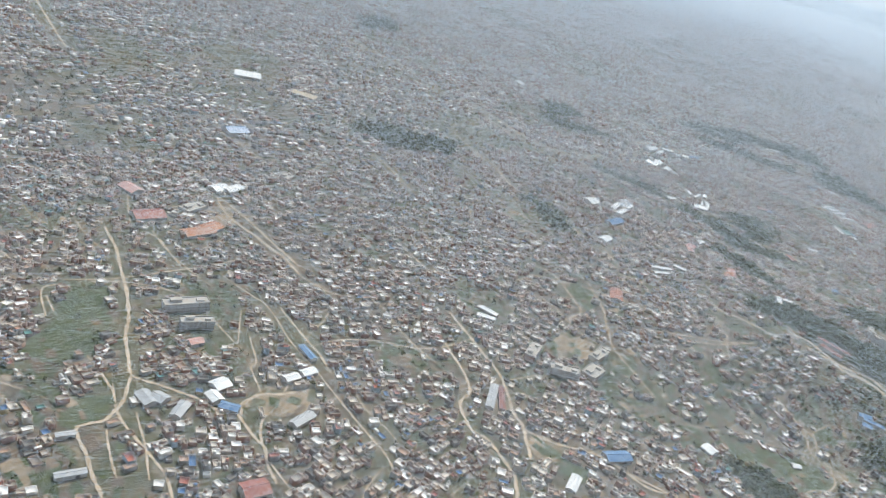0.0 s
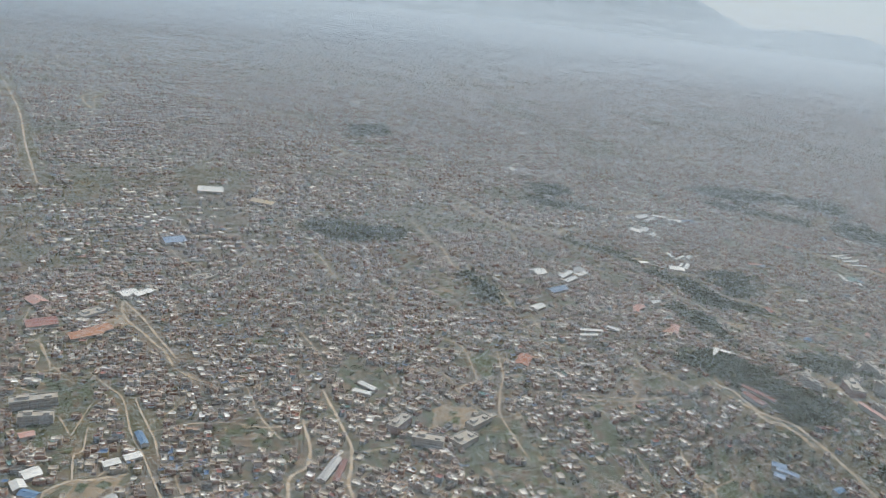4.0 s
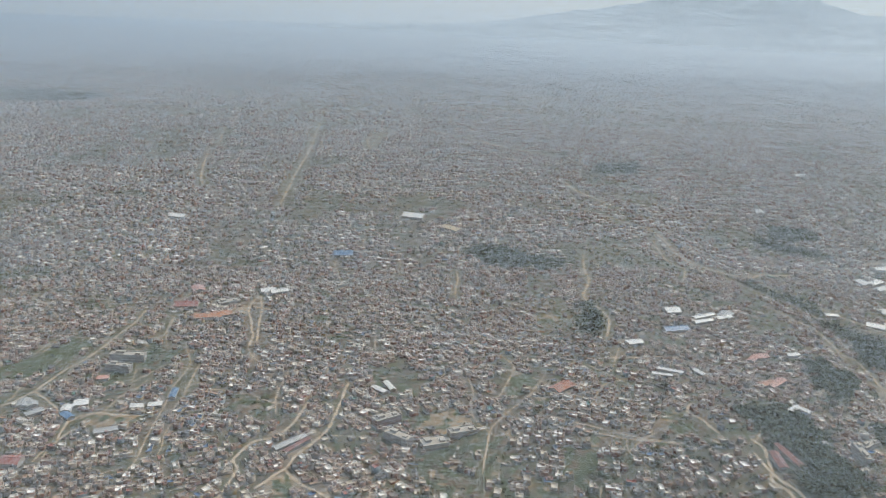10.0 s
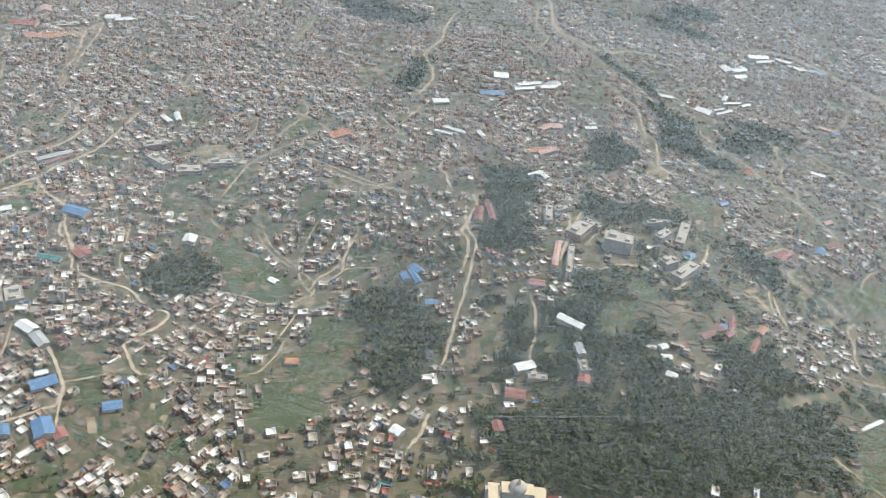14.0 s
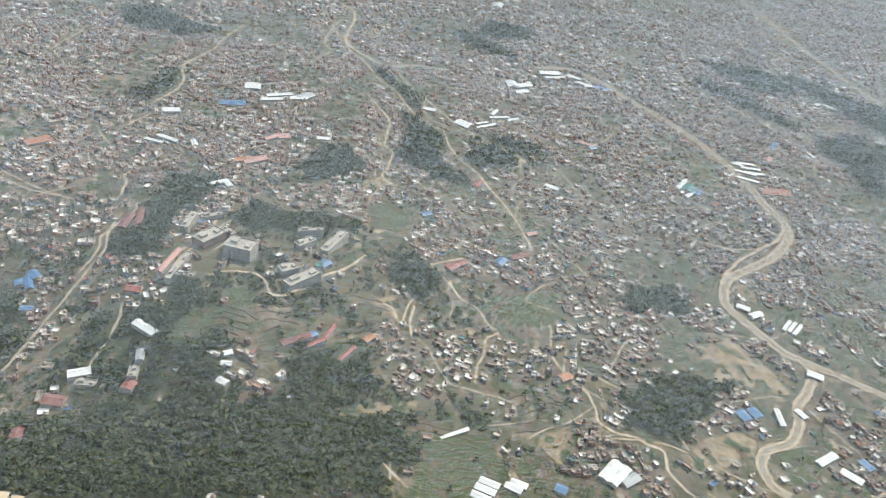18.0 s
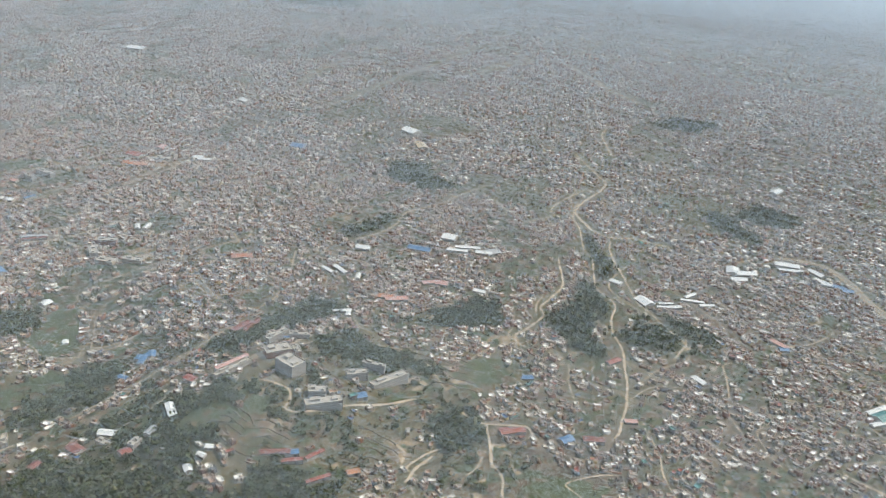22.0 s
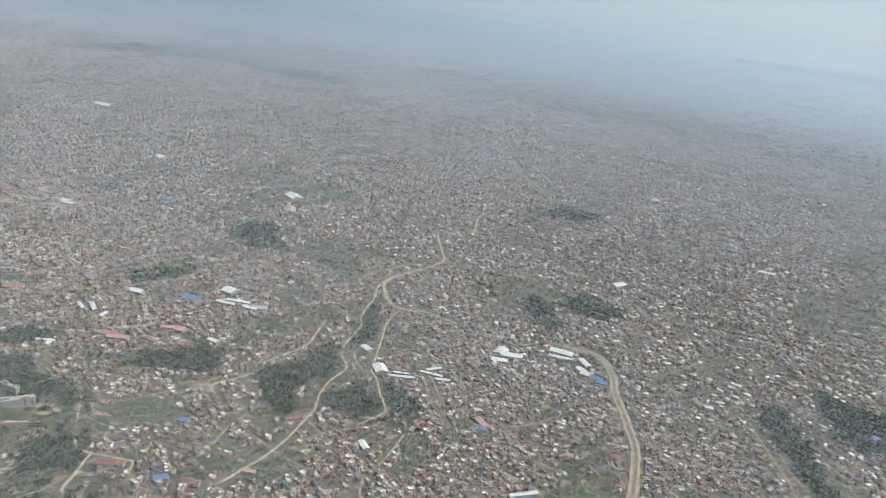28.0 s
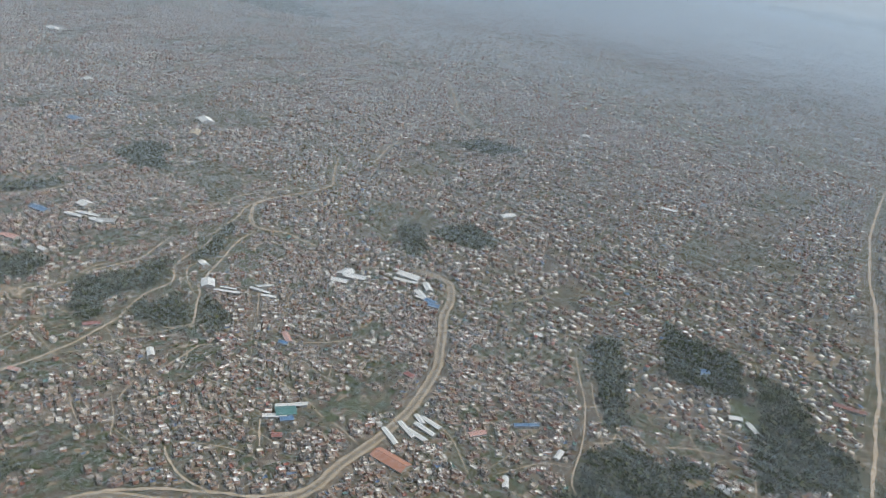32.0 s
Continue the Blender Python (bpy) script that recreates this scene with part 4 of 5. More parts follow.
BOX = np.array([(-1, -1, 0), (1, -1, 0), (1, 1, 0), (-1, 1, 0), (-1, -1, 1), (1, -1, 1), (1, 1, 1), (-1, 1, 1)], float)
BOXQ = np.array([(0, 1, 5, 4), (1, 2, 6, 5), (2, 3, 7, 6), (3, 0, 4, 7), (4, 5, 6, 7)])


def boxes(cx, cy, z, hx, hy, hz, turn):
    """Many boxes at once: verts (n, 8, 3)."""
    c, s = np.cos(turn)[:, None], np.sin(turn)[:, None]
    u, v = BOX[None, :, 0] * hx[:, None], BOX[None, :, 1] * hy[:, None]
    return np.stack([cx[:, None] + u * c - v * s, cy[:, None] + u * s + v * c, z[:, None] + BOX[None, :, 2] * hz[:, None]], -1)


class Pile:
    """Collects quads of many small solids into one mesh."""

    def __init__(self):
        self.v, self.q, self.s, self.n = [], [], [], 0

    def add(self, verts, quads, slots):
        k, m = verts.shape[:2]
        self.v.append(verts.reshape(-1, 3))
        self.q.append((np.asarray(quads)[None] + (np.arange(k) * m)[:, None, None] + self.n).reshape(-1, 4))
        self.s.append(np.tile(slots, k))
        self.n += k * m

    def mesh(self, name, mats):
        return mesh_from(name, np.concatenate(self.v), np.concatenate(self.q), mats, np.concatenate(self.s))


def house_sizes(p, scale=1.0):
    n = len(p)
    hx, hy = rng.uniform(1.2, 2.4, n) * scale, rng.uniform(1.0, 1.7, n) * scale
    floors = rng.choice([1, 2, 2, 3, 3, 4], n, p=[0.15, 0.25, 0.2, 0.2, 0.15, 0.05])
    small = rng.random(n) < 0.22
    hx, hy, floors = np.where(small, hx * 0.62, hx), np.where(small, hy * 0.65, hy), np.where(small, 1, floors)
    hall = rng.random(n) < 0.09
    hx, hy, floors = np.where(hall, rng.uniform(2.2, 3.6, n) * scale, hx), np.where(hall, rng.uniform(0.8, 1.3, n) * scale, hy), np.where(hall, 1, floors)
    return hx, hy, floors, floors * 0.7 + 0.3


def town(name, p, level, scale=1.0):
    hx, hy, floors, hz = house_sizes(p, scale)
    hz = hz * (1 + (scale - 1) * 0.6)
    turn = p[:, 2] + rng.choice([0, math.pi / 2], len(p)) + rng.normal(0, 0.06, len(p))
    z = height(p[:, 0], p[:, 1]) - 0.6
    pile = Pile()
    body = boxes(p[:, 0], p[:, 1], z, hx, hy, hz + 0.6, turn)
    if level == 0:
        # a parapet round a sunken roof
        top = body[:, 4:8]
        mid = top.mean(1, keepdims=True)
        inner = mid + (top - mid) * 0.88
        floor_ = inner - np.array([0, 0, 0.3])
        v = np.concatenate([body, inner, floor_], 1)
        q = [(0, 1, 5, 4), (1, 2, 6, 5), (2, 3, 7, 6), (3, 0, 4, 7)]
        for i in range(4):
            j = (i + 1) % 4
            q += [(4 + i, 4 + j, 8 + j, 8 + i), (8 + i, 8 + j, 12 + j, 12 + i)]
        q.append((12, 13, 14, 15))
        pile.add(v, q, [0] * 4 + [1, 0] * 4 + [1])
        some = rng.random(len(p)) < 0.6
        k = some.sum()
        c, s = np.cos(turn[some]), np.sin(turn[some])
        u, w = rng.choice([-0.5, 0.5], k) * hx[some], rng.choice([-0.45, 0.45], k) * hy[some]
        st = boxes(p[some, 0] + u * c - w * s, p[some, 1] + u * s + w * c, z[some] + hz[some] + 0.2, hx[some] * 0.38, hy[some] * 0.4, np.full(k, 1.0), turn[some])
        pile.add(st, BOXQ, [0, 0, 0, 0, 1])
        # windows in rows on all four sides
        seen = p[:, 1] < 110
        for side in range(4):
            long_, wide = (hx, hy) if side % 2 == 0 else (hy, hx)
            a = turn + side * math.pi / 2
            c, s = np.cos(a), np.sin(a)
            for fl in range(4):
                ok = (floors > fl) & seen
                for place in (-0.5, 0.5):
                    u = place * long_[ok]
                    w = -(wide[ok] + 0.02)
                    mx, my = p[ok, 0] + u * c[ok] - w * s[ok], p[ok, 1] + u * s[ok] + w * c[ok]
                    hw = 0.2 * long_[ok]
                    zz = z[ok] + 0.6 + (fl * 0.7 + 0.25) * (1 + (scale - 1) * 0.6)
                    w4 = np.stack([np.stack([mx - hw * c[ok], my - hw * s[ok], zz], -1), np.stack([mx + hw * c[ok], my + hw * s[ok], zz], -1),
                                   np.stack([mx + hw * c[ok], my + hw * s[ok], zz + 0.42], -1), np.stack([mx - hw * c[ok], my - hw * s[ok], zz + 0.5], -1)], 1)
                    pile.add(w4, [(0, 1, 2, 3)], [2])
    else:
        pile.add(body, BOXQ, [0, 0, 0, 0, 1])
        if level == 1:
            some = rng.random(len(p)) < 0.4
            st = boxes(p[some, 0] + 0.6, p[some, 1] + 0.4, z[some] + hz[some] + 0.5, hx[some] * 0.42, hy[some] * 0.45, np.full(some.sum(), 1.0), turn[some])
            pile.add(st, BOXQ, [0, 0, 0, 0, 1])
    return new(name, pile.mesh(name, [M_WALL, M_ROOF, M_GLASS]))


# the houses beside the flight line stand singly; the rest of the town is one mass
STRETCH = (NEAR[:, 0] > 225) & (NEAR[:, 0] < 330) & (NEAR[:, 1] < 78)
CUT = np.nonzero(STRETCH)[0][:215]
SINGLE, NEAR = NEAR[CUT], np.delete(NEAR, CUT, 0)
tagged(town("town_houses", NEAR, 0, 0.88), "dense brick and concrete houses with flat roofs", "houses", kind="stuff")
tagged(town("riverside_houses", EAST, 0, 0.82), "small crowded houses of the riverside quarters", "houses", kind="stuff")
tagged(town("distant_houses", MID, 1, 0.98), "crowded flat-roofed houses of the farther town", "houses", kind="stuff")
tagged(town("horizon_houses", FAR, 2, 1.4), "hazy town houses towards the mountains", "houses", kind="stuff")
for p in (SIDE, SIDE2):
    tagged(town("distant_houses", p, 2, 1.25), "crowded flat-roofed houses of the farther town", "houses", kind="stuff")


# ---- single houses ----
def add_box(bm, x, y, z, w, d, h, turn=0.0, bevel=0.0):
    made = bmesh.ops.create_cube(bm, size=1.0, matrix=pose(x, y, z + h / 2, 0, 0, turn) @ Matrix.Diagonal((w, d, h, 1)))
    if bevel:
        edges = list({e for v in made["verts"] for e in v.link_edges})
        bmesh.ops.bevel(bm, geom=edges, offset=bevel, segments=1, affect="EDGES")
    return made


def box_part(name, parent, material, x, y, z, w, d, h, label="", bevel=0.0, turn=0.0):
    bm = bmesh.new()
    add_box(bm, x, y, z, w, d, h, turn, bevel)
    return part(name, bm, material, parent, label)


def parapet_part(parent, w, d, z, high, thick, material):
    bm = bmesh.new()
    rings = []
    for ww, dd, zz in ((w, d, z), (w, d, z + high), (w - 2 * thick, d - 2 * thick, z + high), (w - 2 * thick, d - 2 * thick, z)):
        rings.append([bm.verts.new((sx * ww / 2, sy * dd / 2, zz)) for sx, sy in ((-1, -1), (1, -1), (1, 1), (-1, 1))])
    for r, s in zip(rings, rings[1:] + rings[:1]):
        for i in range(4):
            bm.faces.new((r[i], r[(i + 1) % 4], s[(i + 1) % 4], s[i]))
    return part("parapet", bm, material, parent)


def window_rows(parent, w, d, floors, storey, across, deep, z0=0.3, wide=0.55, high=0.5, name="window"):
    """One pane in each opening, on all four sides."""
    mesh = bpy.data.meshes.new(name)
    bm = bmesh.new()
    add_box(bm, 0, 0, 0, wide, 0.08, high)
    bm.to_mesh(mesh)
    bm.free()
    mesh.materials.append(M_GLASS)
    for fl in range(floors):
        for side in range(4):
            n, half, off = (across, w, d / 2) if side % 2 == 0 else (deep, d, w / 2)
            for i in range(n):
                ob = new(name, mesh)
                ob.parent = parent
                u = (i + 0.5) / n * half - half / 2
                ob.matrix_local = pose(0, 0, 0, 0, 0, side * 90) @ pose(u, -off - 0.01, z0 + fl * storey)


def house(w, d, floors, tank, sheet):
    """A flat-roofed town house: walls, slab, parapet, stair room, tank, windows."""
    top = new("town_house")
    h = floors * 0.82 + 0.3
    box_part("wall", top, M_WALL_ONE, 0, 0, -0.6, w, d, h + 0.6)
    box_part("roof_slab", top, M_ROOF_ONE, 0, 0, h, w + 0.3, d + 0.3, 0.12)
    if sheet:
        bm = bmesh.new()
        add_box(bm, 0, 0, h + 0.62, w * 0.96, d * 0.92, 0.06)
        bmesh.ops.rotate(bm, verts=bm.verts, cent=(0, 0, h + 0.62), matrix=Matrix.Rotation(0.09, 3, "Y"))
        part("sheet_roof", bm, TIN[sheet], top, sheet + " corrugated sheet roof")
        for sx in (-1, 1):
            for sy in (-1, 1):
                box_part("post", top, M_CONCRETE, sx * w * 0.42, sy * d * 0.4, h + 0.12, 0.1, 0.1, 0.52)
    else:
        parapet_part(top, w + 0.1, d + 0.1, h + 0.12, 0.32, 0.1, M_WALL_ONE)
        room = box_part("stair_room", top, M_WALL_ONE, w * 0.24, d * 0.2, h + 0.12, w * 0.4, d * 0.42, 0.95)
        if tank:
            bm = bmesh.new()
            bmesh.ops.create_cone(bm, cap_ends=True, segments=10, radius1=0.3, radius2=0.26, depth=0.55, matrix=pose(w * 0.24, d * 0.2, h + 1.345))
            part("water_tank", bm, M_TANK, room, "black plastic water tank")
    window_rows(top, w, d, floors, 0.82, 2, 1, 0.3, 0.5, 0.42)
    box_part("door", top, M_BRICK, w * 0.25, -d / 2 - 0.02, 0, 0.4, 0.06, 0.75)
    return top


VARIANTS = [(3.0, 2.5, 2, True, ""), (2.5, 2.2, 3, True, ""), (3.6, 2.6, 1, False, "blue"), (2.8, 2.8, 3, False, ""), (3.3, 2.3, 2, True, ""),
            (2.3, 2.0, 2, False, "grey"), (3.4, 2.9, 3, True, ""), (2.7, 2.1, 1, False, "red"), (3.0, 2.2, 1, False, "white")]
HOUSE_WORDS = ["two-storey flat-roofed house with a roof tank", "narrow three-storey house with a roof tank", "low house under a blue sheet roof",
               "square three-storey house with a stair room", "two-storey house with parapet and roof tank", "small two-storey house under grey sheeting",
               "wide three-storey house with a roof tank", "low house under a red sheet roof", "low house under a white sheet roof"]
MODELS = [tagged(house(*v), w, "house", "town houses beside the flight line") for v, w in zip(VARIANTS, HOUSE_WORDS)]
pick = rng.choice(len(MODELS), len(SINGLE), p=[0.16, 0.14, 0.09, 0.14, 0.15, 0.08, 0.12, 0.05, 0.07])
used = set()
for (x, y, turn), k in zip(SINGLE, pick):
    at = pose(x, y, float(height(x, y)), 0, 0, math.degrees(turn) + rng.choice([0, 90]))
    if k in used:
        copy_thing(MODELS[k], at)
    else:
        used.add(k)
        MODELS[k].matrix_basis = at


# ---- yards: the trodden, paved and planted plots between the houses ----
M_YARD = palette("yards", [(3, (0.25, 0.20, 0.14)), (5, (0.15, 0.118, 0.08)), (1, (0.34, 0.30, 0.25)), (5, (0.070, 0.080, 0.036)), (4, (0.10, 0.095, 0.048)), (4, (0.12, 0.09, 0.065))], stain=0.45, scale=0.4)
k = 16000
YX, YY = rng.uniform(-200, 1000, k), rng.uniform(-65, 420, k)
ok = (use_at(YX, YY) == 0) & in_fan(YX, YY) & (np.hypot(YX - 470, YY - 60) > 110)
YX, YY = YX[ok], YY[ok]
k = len(YX)
yards = boxes(YX, YY, np.zeros(k), rng.uniform(0.8, 2.6, k), rng.uniform(0.7, 1.9, k), np.zeros(k), rng.uniform(0, 3.14, k))[:, :4]
yards[..., 2] = height(yards[..., 0], yards[..., 1]) + 0.2 + rng.uniform(0, 0.06, k)[:, None]
pile = Pile()
pile.add(yards, [(0, 1, 2, 3)], [0])
tagged(new("yards", pile.mesh("yards", [M_YARD])), "trodden earth yards and small garden plots", "yards", kind="stuff")
M_PLOT = palette("garden_plots", [(9, (0.058, 0.080, 0.028)), (7, (0.080, 0.098, 0.036)), (4, (0.110, 0.108, 0.048)), (5, (0.150, 0.112, 0.070)), (2, (0.22, 0.165, 0.11)), (1, (0.34, 0.27, 0.18))], stain=0.5, scale=0.3)
k = 52000
PX, PY = rng.uniform(-220, 1100, k), rng.uniform(-70, 430, k)
ok = ((is_gap(PX, PY) & (use_at(PX, PY) == 0)) | ((use_at(PX, PY) == 3) & (rng.random(k) < 0.45))) & in_fan(PX, PY)
PX, PY = PX[ok], PY[ok]
k = len(PX)
gardens = boxes(PX, PY, np.zeros(k), rng.uniform(1.0, 4.2, k), rng.uniform(0.7, 2.2, k), np.zeros(k), 2.5 * patches(PX + 900, PY, 60.0) + rng.normal(0, 0.12, k))[:, :4]
gardens[:, :, :2] += rng.normal(0, 0.35, (k, 4, 2))
gardens[..., 2] = height(gardens[..., 0], gardens[..., 1]) + 0.17 + rng.uniform(0, 0.09, k)[:, None]
pile = Pile()
pile.add(gardens, [(0, 1, 2, 3)], [0])
tagged(new("garden_plots", pile.mesh("garden_plots", [M_PLOT])), "small green and brown garden plots between houses", "gardens", kind="stuff")


# ---- large buildings ----
def shed(w, d, h, roof, words):
    """A long hall under a shallow gable of sheet metal, with ribs and a door."""
    top = new("shed")
    turn = 90 if d > w else 0
    w, d = max(w, d), min(w, d)
    holder = pose(0, 0, 0, 0, 0, turn)
    rise = d * 0.16
    bm = bmesh.new()
    ends = [[bm.verts.new((sx * w * 0.485, y, z)) for y, z in ((-d * 0.47, -0.8), (d * 0.47, -0.8), (d * 0.47, h), (0, h + rise), (-d * 0.47, h))] for sx in (-1, 1)]
    bm.faces.new(ends[0][::-1])
    bm.faces.new(ends[1])
    for i in range(5):
        bm.faces.new((ends[0][i], ends[0][(i + 1) % 5], ends[1][(i + 1) % 5], ends[1][i]))
    bm.transform(holder)
    part("wall", bm, M_PLASTER, top)
    n = max(5, int(w / 0.7))
    for sy in (-1, 1):
        bm = bmesh.new()
        line = []
        for i in range(n + 1):
            x = (i / n - 0.5) * w
            line += [(x - 0.05, 0.08), (x, 0.14), (x + 0.05, 0.08)] if 0 < i < n else [(x, 0.08)]
        low = [bm.verts.new((x, sy * (d / 2 + 0.08), h - 0.03 + z)) for x, z in line]
        high = [bm.verts.new((x, 0, h + rise + z)) for x, z in line]
        for i in range(len(line) - 1):
            bm.faces.new((low[i], low[i + 1], high[i + 1], high[i]))
        under = bmesh.ops.extrude_face_region(bm, geom=list(bm.faces))
        bmesh.ops.translate(bm, verts=[v for v in under["geom"] if isinstance(v, bmesh.types.BMVert)], vec=(0, 0, -0.06))
        bmesh.ops.recalc_face_normals(bm, faces=bm.faces)
        bm.transform(holder)
        part("roof", bm, TIN[roof], top, roof + " ribbed sheet roof")
    bm = bmesh.new()
    add_box(bm, 0, 0, h + rise + 0.02, w, 0.3, 0.1)
    bm.transform(holder)
    part("ridge_cap", bm, TIN[roof], top)
    bm = bmesh.new()
    add_box(bm, w * 0.2, -d * 0.47 - 0.03, 0, min(1.2, w * 0.2), 0.08, min(1.6, h * 0.7))
    bm.transform(holder)
    part("door", bm, M_TANK, top, "dark door")
    return tagged(top, words, "shed")


def block(w, d, h, wall, words, roof_room=True):
    """A many-storeyed building with slab edges, windows, parapet and roof rooms."""
    top = new("large_building")
    storey = 1.15
    floors = max(1, int(h / storey))
    h = floors * storey
    box_part("wall", top, wall, 0, 0, -1.5, w, d, h + 1.5)
    for f in range(1, floors + 1):
        box_part("floor_slab", top, M_CONCRETE, 0, 0, f * storey - 0.07, w + 0.3, d + 0.3, 0.14)
    parapet_part(top, w + 0.2, d + 0.2, h + 0.07, 0.45, 0.16, M_PLASTER)
    if roof_room:
        room = box_part("roof_room", top, M_PLASTER, -w * 0.22, d * 0.12, h + 0.07, w * 0.24, d * 0.4, 1.1)
        box_part("roof_slab", room, M_CONCRETE, -w * 0.22, d * 0.12, h + 1.17, w * 0.27, d * 0.45, 0.1)
        box_part("roof_room", top, M_PLASTER, w * 0.3, -d * 0.1, h + 0.07, w * 0.16, d * 0.34, 0.9)
    window_rows(top, w, d, floors, storey, min(6, max(2, int(w / 1.5))), min(4, max(1, int(d / 1.8))), 0.35, 0.5, 0.45)
    return tagged(top, words, "building")


def temple(w, d, h):
    """The monastery on the wooded hill: a terrace with pavilions, ochre roofs and a round dome."""
    top = new("monastery")
    box_part("terrace", top, M_PLASTER, 0, 0, -3, w, d, 4.2)
    box_part("hall", top, M_PLASTER, 0, d * 0.1, 1.2, w * 0.5, d * 0.45, h * 0.55)
    for sx in (-1, 1):
        wing = box_part("pavilion", top, M_PLASTER, sx * w * 0.38, 0, 1.2, w * 0.16, d * 0.7, h * 0.35)
        box_part("roof", wing, TIN["tan"], sx * w * 0.38, 0, 1.2 + h * 0.35, w * 0.2, d * 0.75, 0.3, "ochre roof", 0.08)
    box_part("hall_roof", top, TIN["tan"], 0, d * 0.1, 1.2 + h * 0.55, w * 0.54, d * 0.5, 0.3, "ochre flat roof", 0.1)
    bm = bmesh.new()
    bmesh.ops.create_uvsphere(bm, u_segments=20, v_segments=10, radius=w * 0.15, matrix=pose(0, d * 0.1, 1.5 + h * 0.55) @ Matrix.Diagonal((1, 1, 0.8, 1)))
    part("dome", bm, M_CONCRETE, top, "weathered grey dome")
    bm = bmesh.new()
    bmesh.ops.create_cone(bm, cap_ends=True, segments=8, radius1=w * 0.04, radius2=0.05, depth=2.4, matrix=pose(0, d * 0.1, 1.5 + h * 0.55 + w * 0.12 + 1.1))
    part("spire", bm, TIN["tan"], top, "gilded spire")
    for i in range(6):
        box_part("stair_post", top, M_PLASTER, (i - 2.5) * w * 0.15, -d * 0.46, 1.2, 0.4, 0.4, 0.9)
    window_rows(top, w * 0.5, d * 0.45, 1, 1, 5, 1, 1.6 + 0, 0.6, 0.8)
    return tagged(top, "pale monastery with ochre roofs and dome on the wooded hill", "monastery")


SHED_WORDS = {"white": "long shed with a white ribbed metal roof", "grey": "shed with a weathered grey metal roof", "blue": "shed with a bright blue metal roof",
              "teal": "hall with a teal green metal roof", "red": "long building with a red metal roof", "orange": "building with an orange tiled roof",
              "maroon": "hillside building with a dark maroon roof", "pink": "building with a faded pink roof", "tan": "hall with a tan roof",
              "brickred": "low brick yard with red stacked roofs"}
for (kind, x, y, w, d, h, turn) in LARGE:
    w, d = max(w, 1.6), max(d, 1.4)
    if kind == "temple":
        ob = temple(w, d, h)
    elif kind == "campus":
        ob = block(w, d, h * 0.72, M_PLASTER, "cream campus building with rows of windows and flat roof")
    elif kind == "tan" and y < 400:
        ob = block(w, d, h * 0.55, M_SANDSTONE, "ochre public building with flat roof and parapet")
    elif kind in ("concrete", "earthslab"):
        ob = block(w, d, h * 0.7, M_CONCRETE, "bare concrete building with flat roof and parapet")
    elif kind in ("brick", "brickroof"):
        ob = block(w, d, h * 0.7, M_BRICK, "red brick building with flat roof and parapet")
    else:
        ob = shed(w, d, h * 0.5, kind, SHED_WORDS[kind])
    ob.matrix_basis = pose(x, y, float(height(x, y)), 0, 0, turn)


# ---- trees ----
def crown_quads(r, count, high):
    """Leaf clumps, as small bent faces, scattered through an uneven crown."""
    lobes = r.normal(0, 0.40, (6, 3)) * (1, 1, 0.5)
    out = r.normal(size=(count, 3)) + (0, 0, 0.5)
    out /= np.linalg.norm(out, axis=1, keepdims=True)
    pts = lobes[r.integers(0, 6, count)] + out * r.uniform(0.42, 0.6, (count, 1))
    pts[:, 2] = np.abs(pts[:, 2]) * 0.9
    facing = out + r.normal(0, 0.38, (count, 3))
    a = np.cross(facing, r.normal(size=(count, 3)))
    a /= np.linalg.norm(a, axis=1, keepdims=True)
    b = np.cross(facing, a)
    b /= np.linalg.norm(b, axis=1, keepdims=True)
    s = r.uniform(0.20, 0.34, (count, 1))
    quad = np.stack([pts - a * s, pts - b * s * 0.8, pts + a * s, pts + b * s * 0.8], 1)
    quad[:, 1] += r.normal(0, 0.05, (count, 3))
    return quad * (1, 1, high)


LEAF_R = np.random.default_rng(11)
CROWNS = [crown_quads(LEAF_R, 60, h) for h in (0.9, 1.1, 1.3, 1.0, 1.5, 0.8)]
wy, wx = np.nonzero(USE == 2)
take = rng.random(wx.size) < 0.85
TX = X0 + (wx[take] + rng.random(take.sum())) * STEP
TY = Y0 + (wy[take] + rng.random(take.sum())) * STEP
# loose trees: between the houses, thick on the hill
m = 60000
LX, LY = rng.uniform(-260, 1250, m), rng.uniform(-75, 520, m)
ok = (rng.random(m) < 0.20 + 0.34 * is_gap(LX, LY)) & ((use_at(LX, LY) == 0) | ((use_at(LX, LY) == 3) & (rng.random(m) < 0.6))) & in_fan(LX, LY)
LX, LY = LX[ok], LY[ok]
GX, GY = rng.uniform(-500, 1500, 40000), rng.uniform(420, 1000, 40000)
ok = ((patches(GX, GY, 75.0) < 0.40) | (rng.random(40000) < 0.32)) & (use_at(GX, GY) == 0) & in_fan(GX, GY)
GX, GY = GX[ok], GY[ok]
# and the open wood that clothes the hill
HX, HY = rng.uniform(330, 640, 15000), rng.uniform(-75, 230, 15000)
hill = np.exp(-((HX - 470) / 85) ** 2 - ((HY - 40) / 100) ** 2)
ok = (rng.random(15000) < hill * (0.25 + 0.75 * (noise_at(HX, HY, 13) < 0.55))) & (use_at(HX, HY) == 0) & (use_at(HX, HY, SET) == 0)
HX, HY = HX[ok], HY[ok]


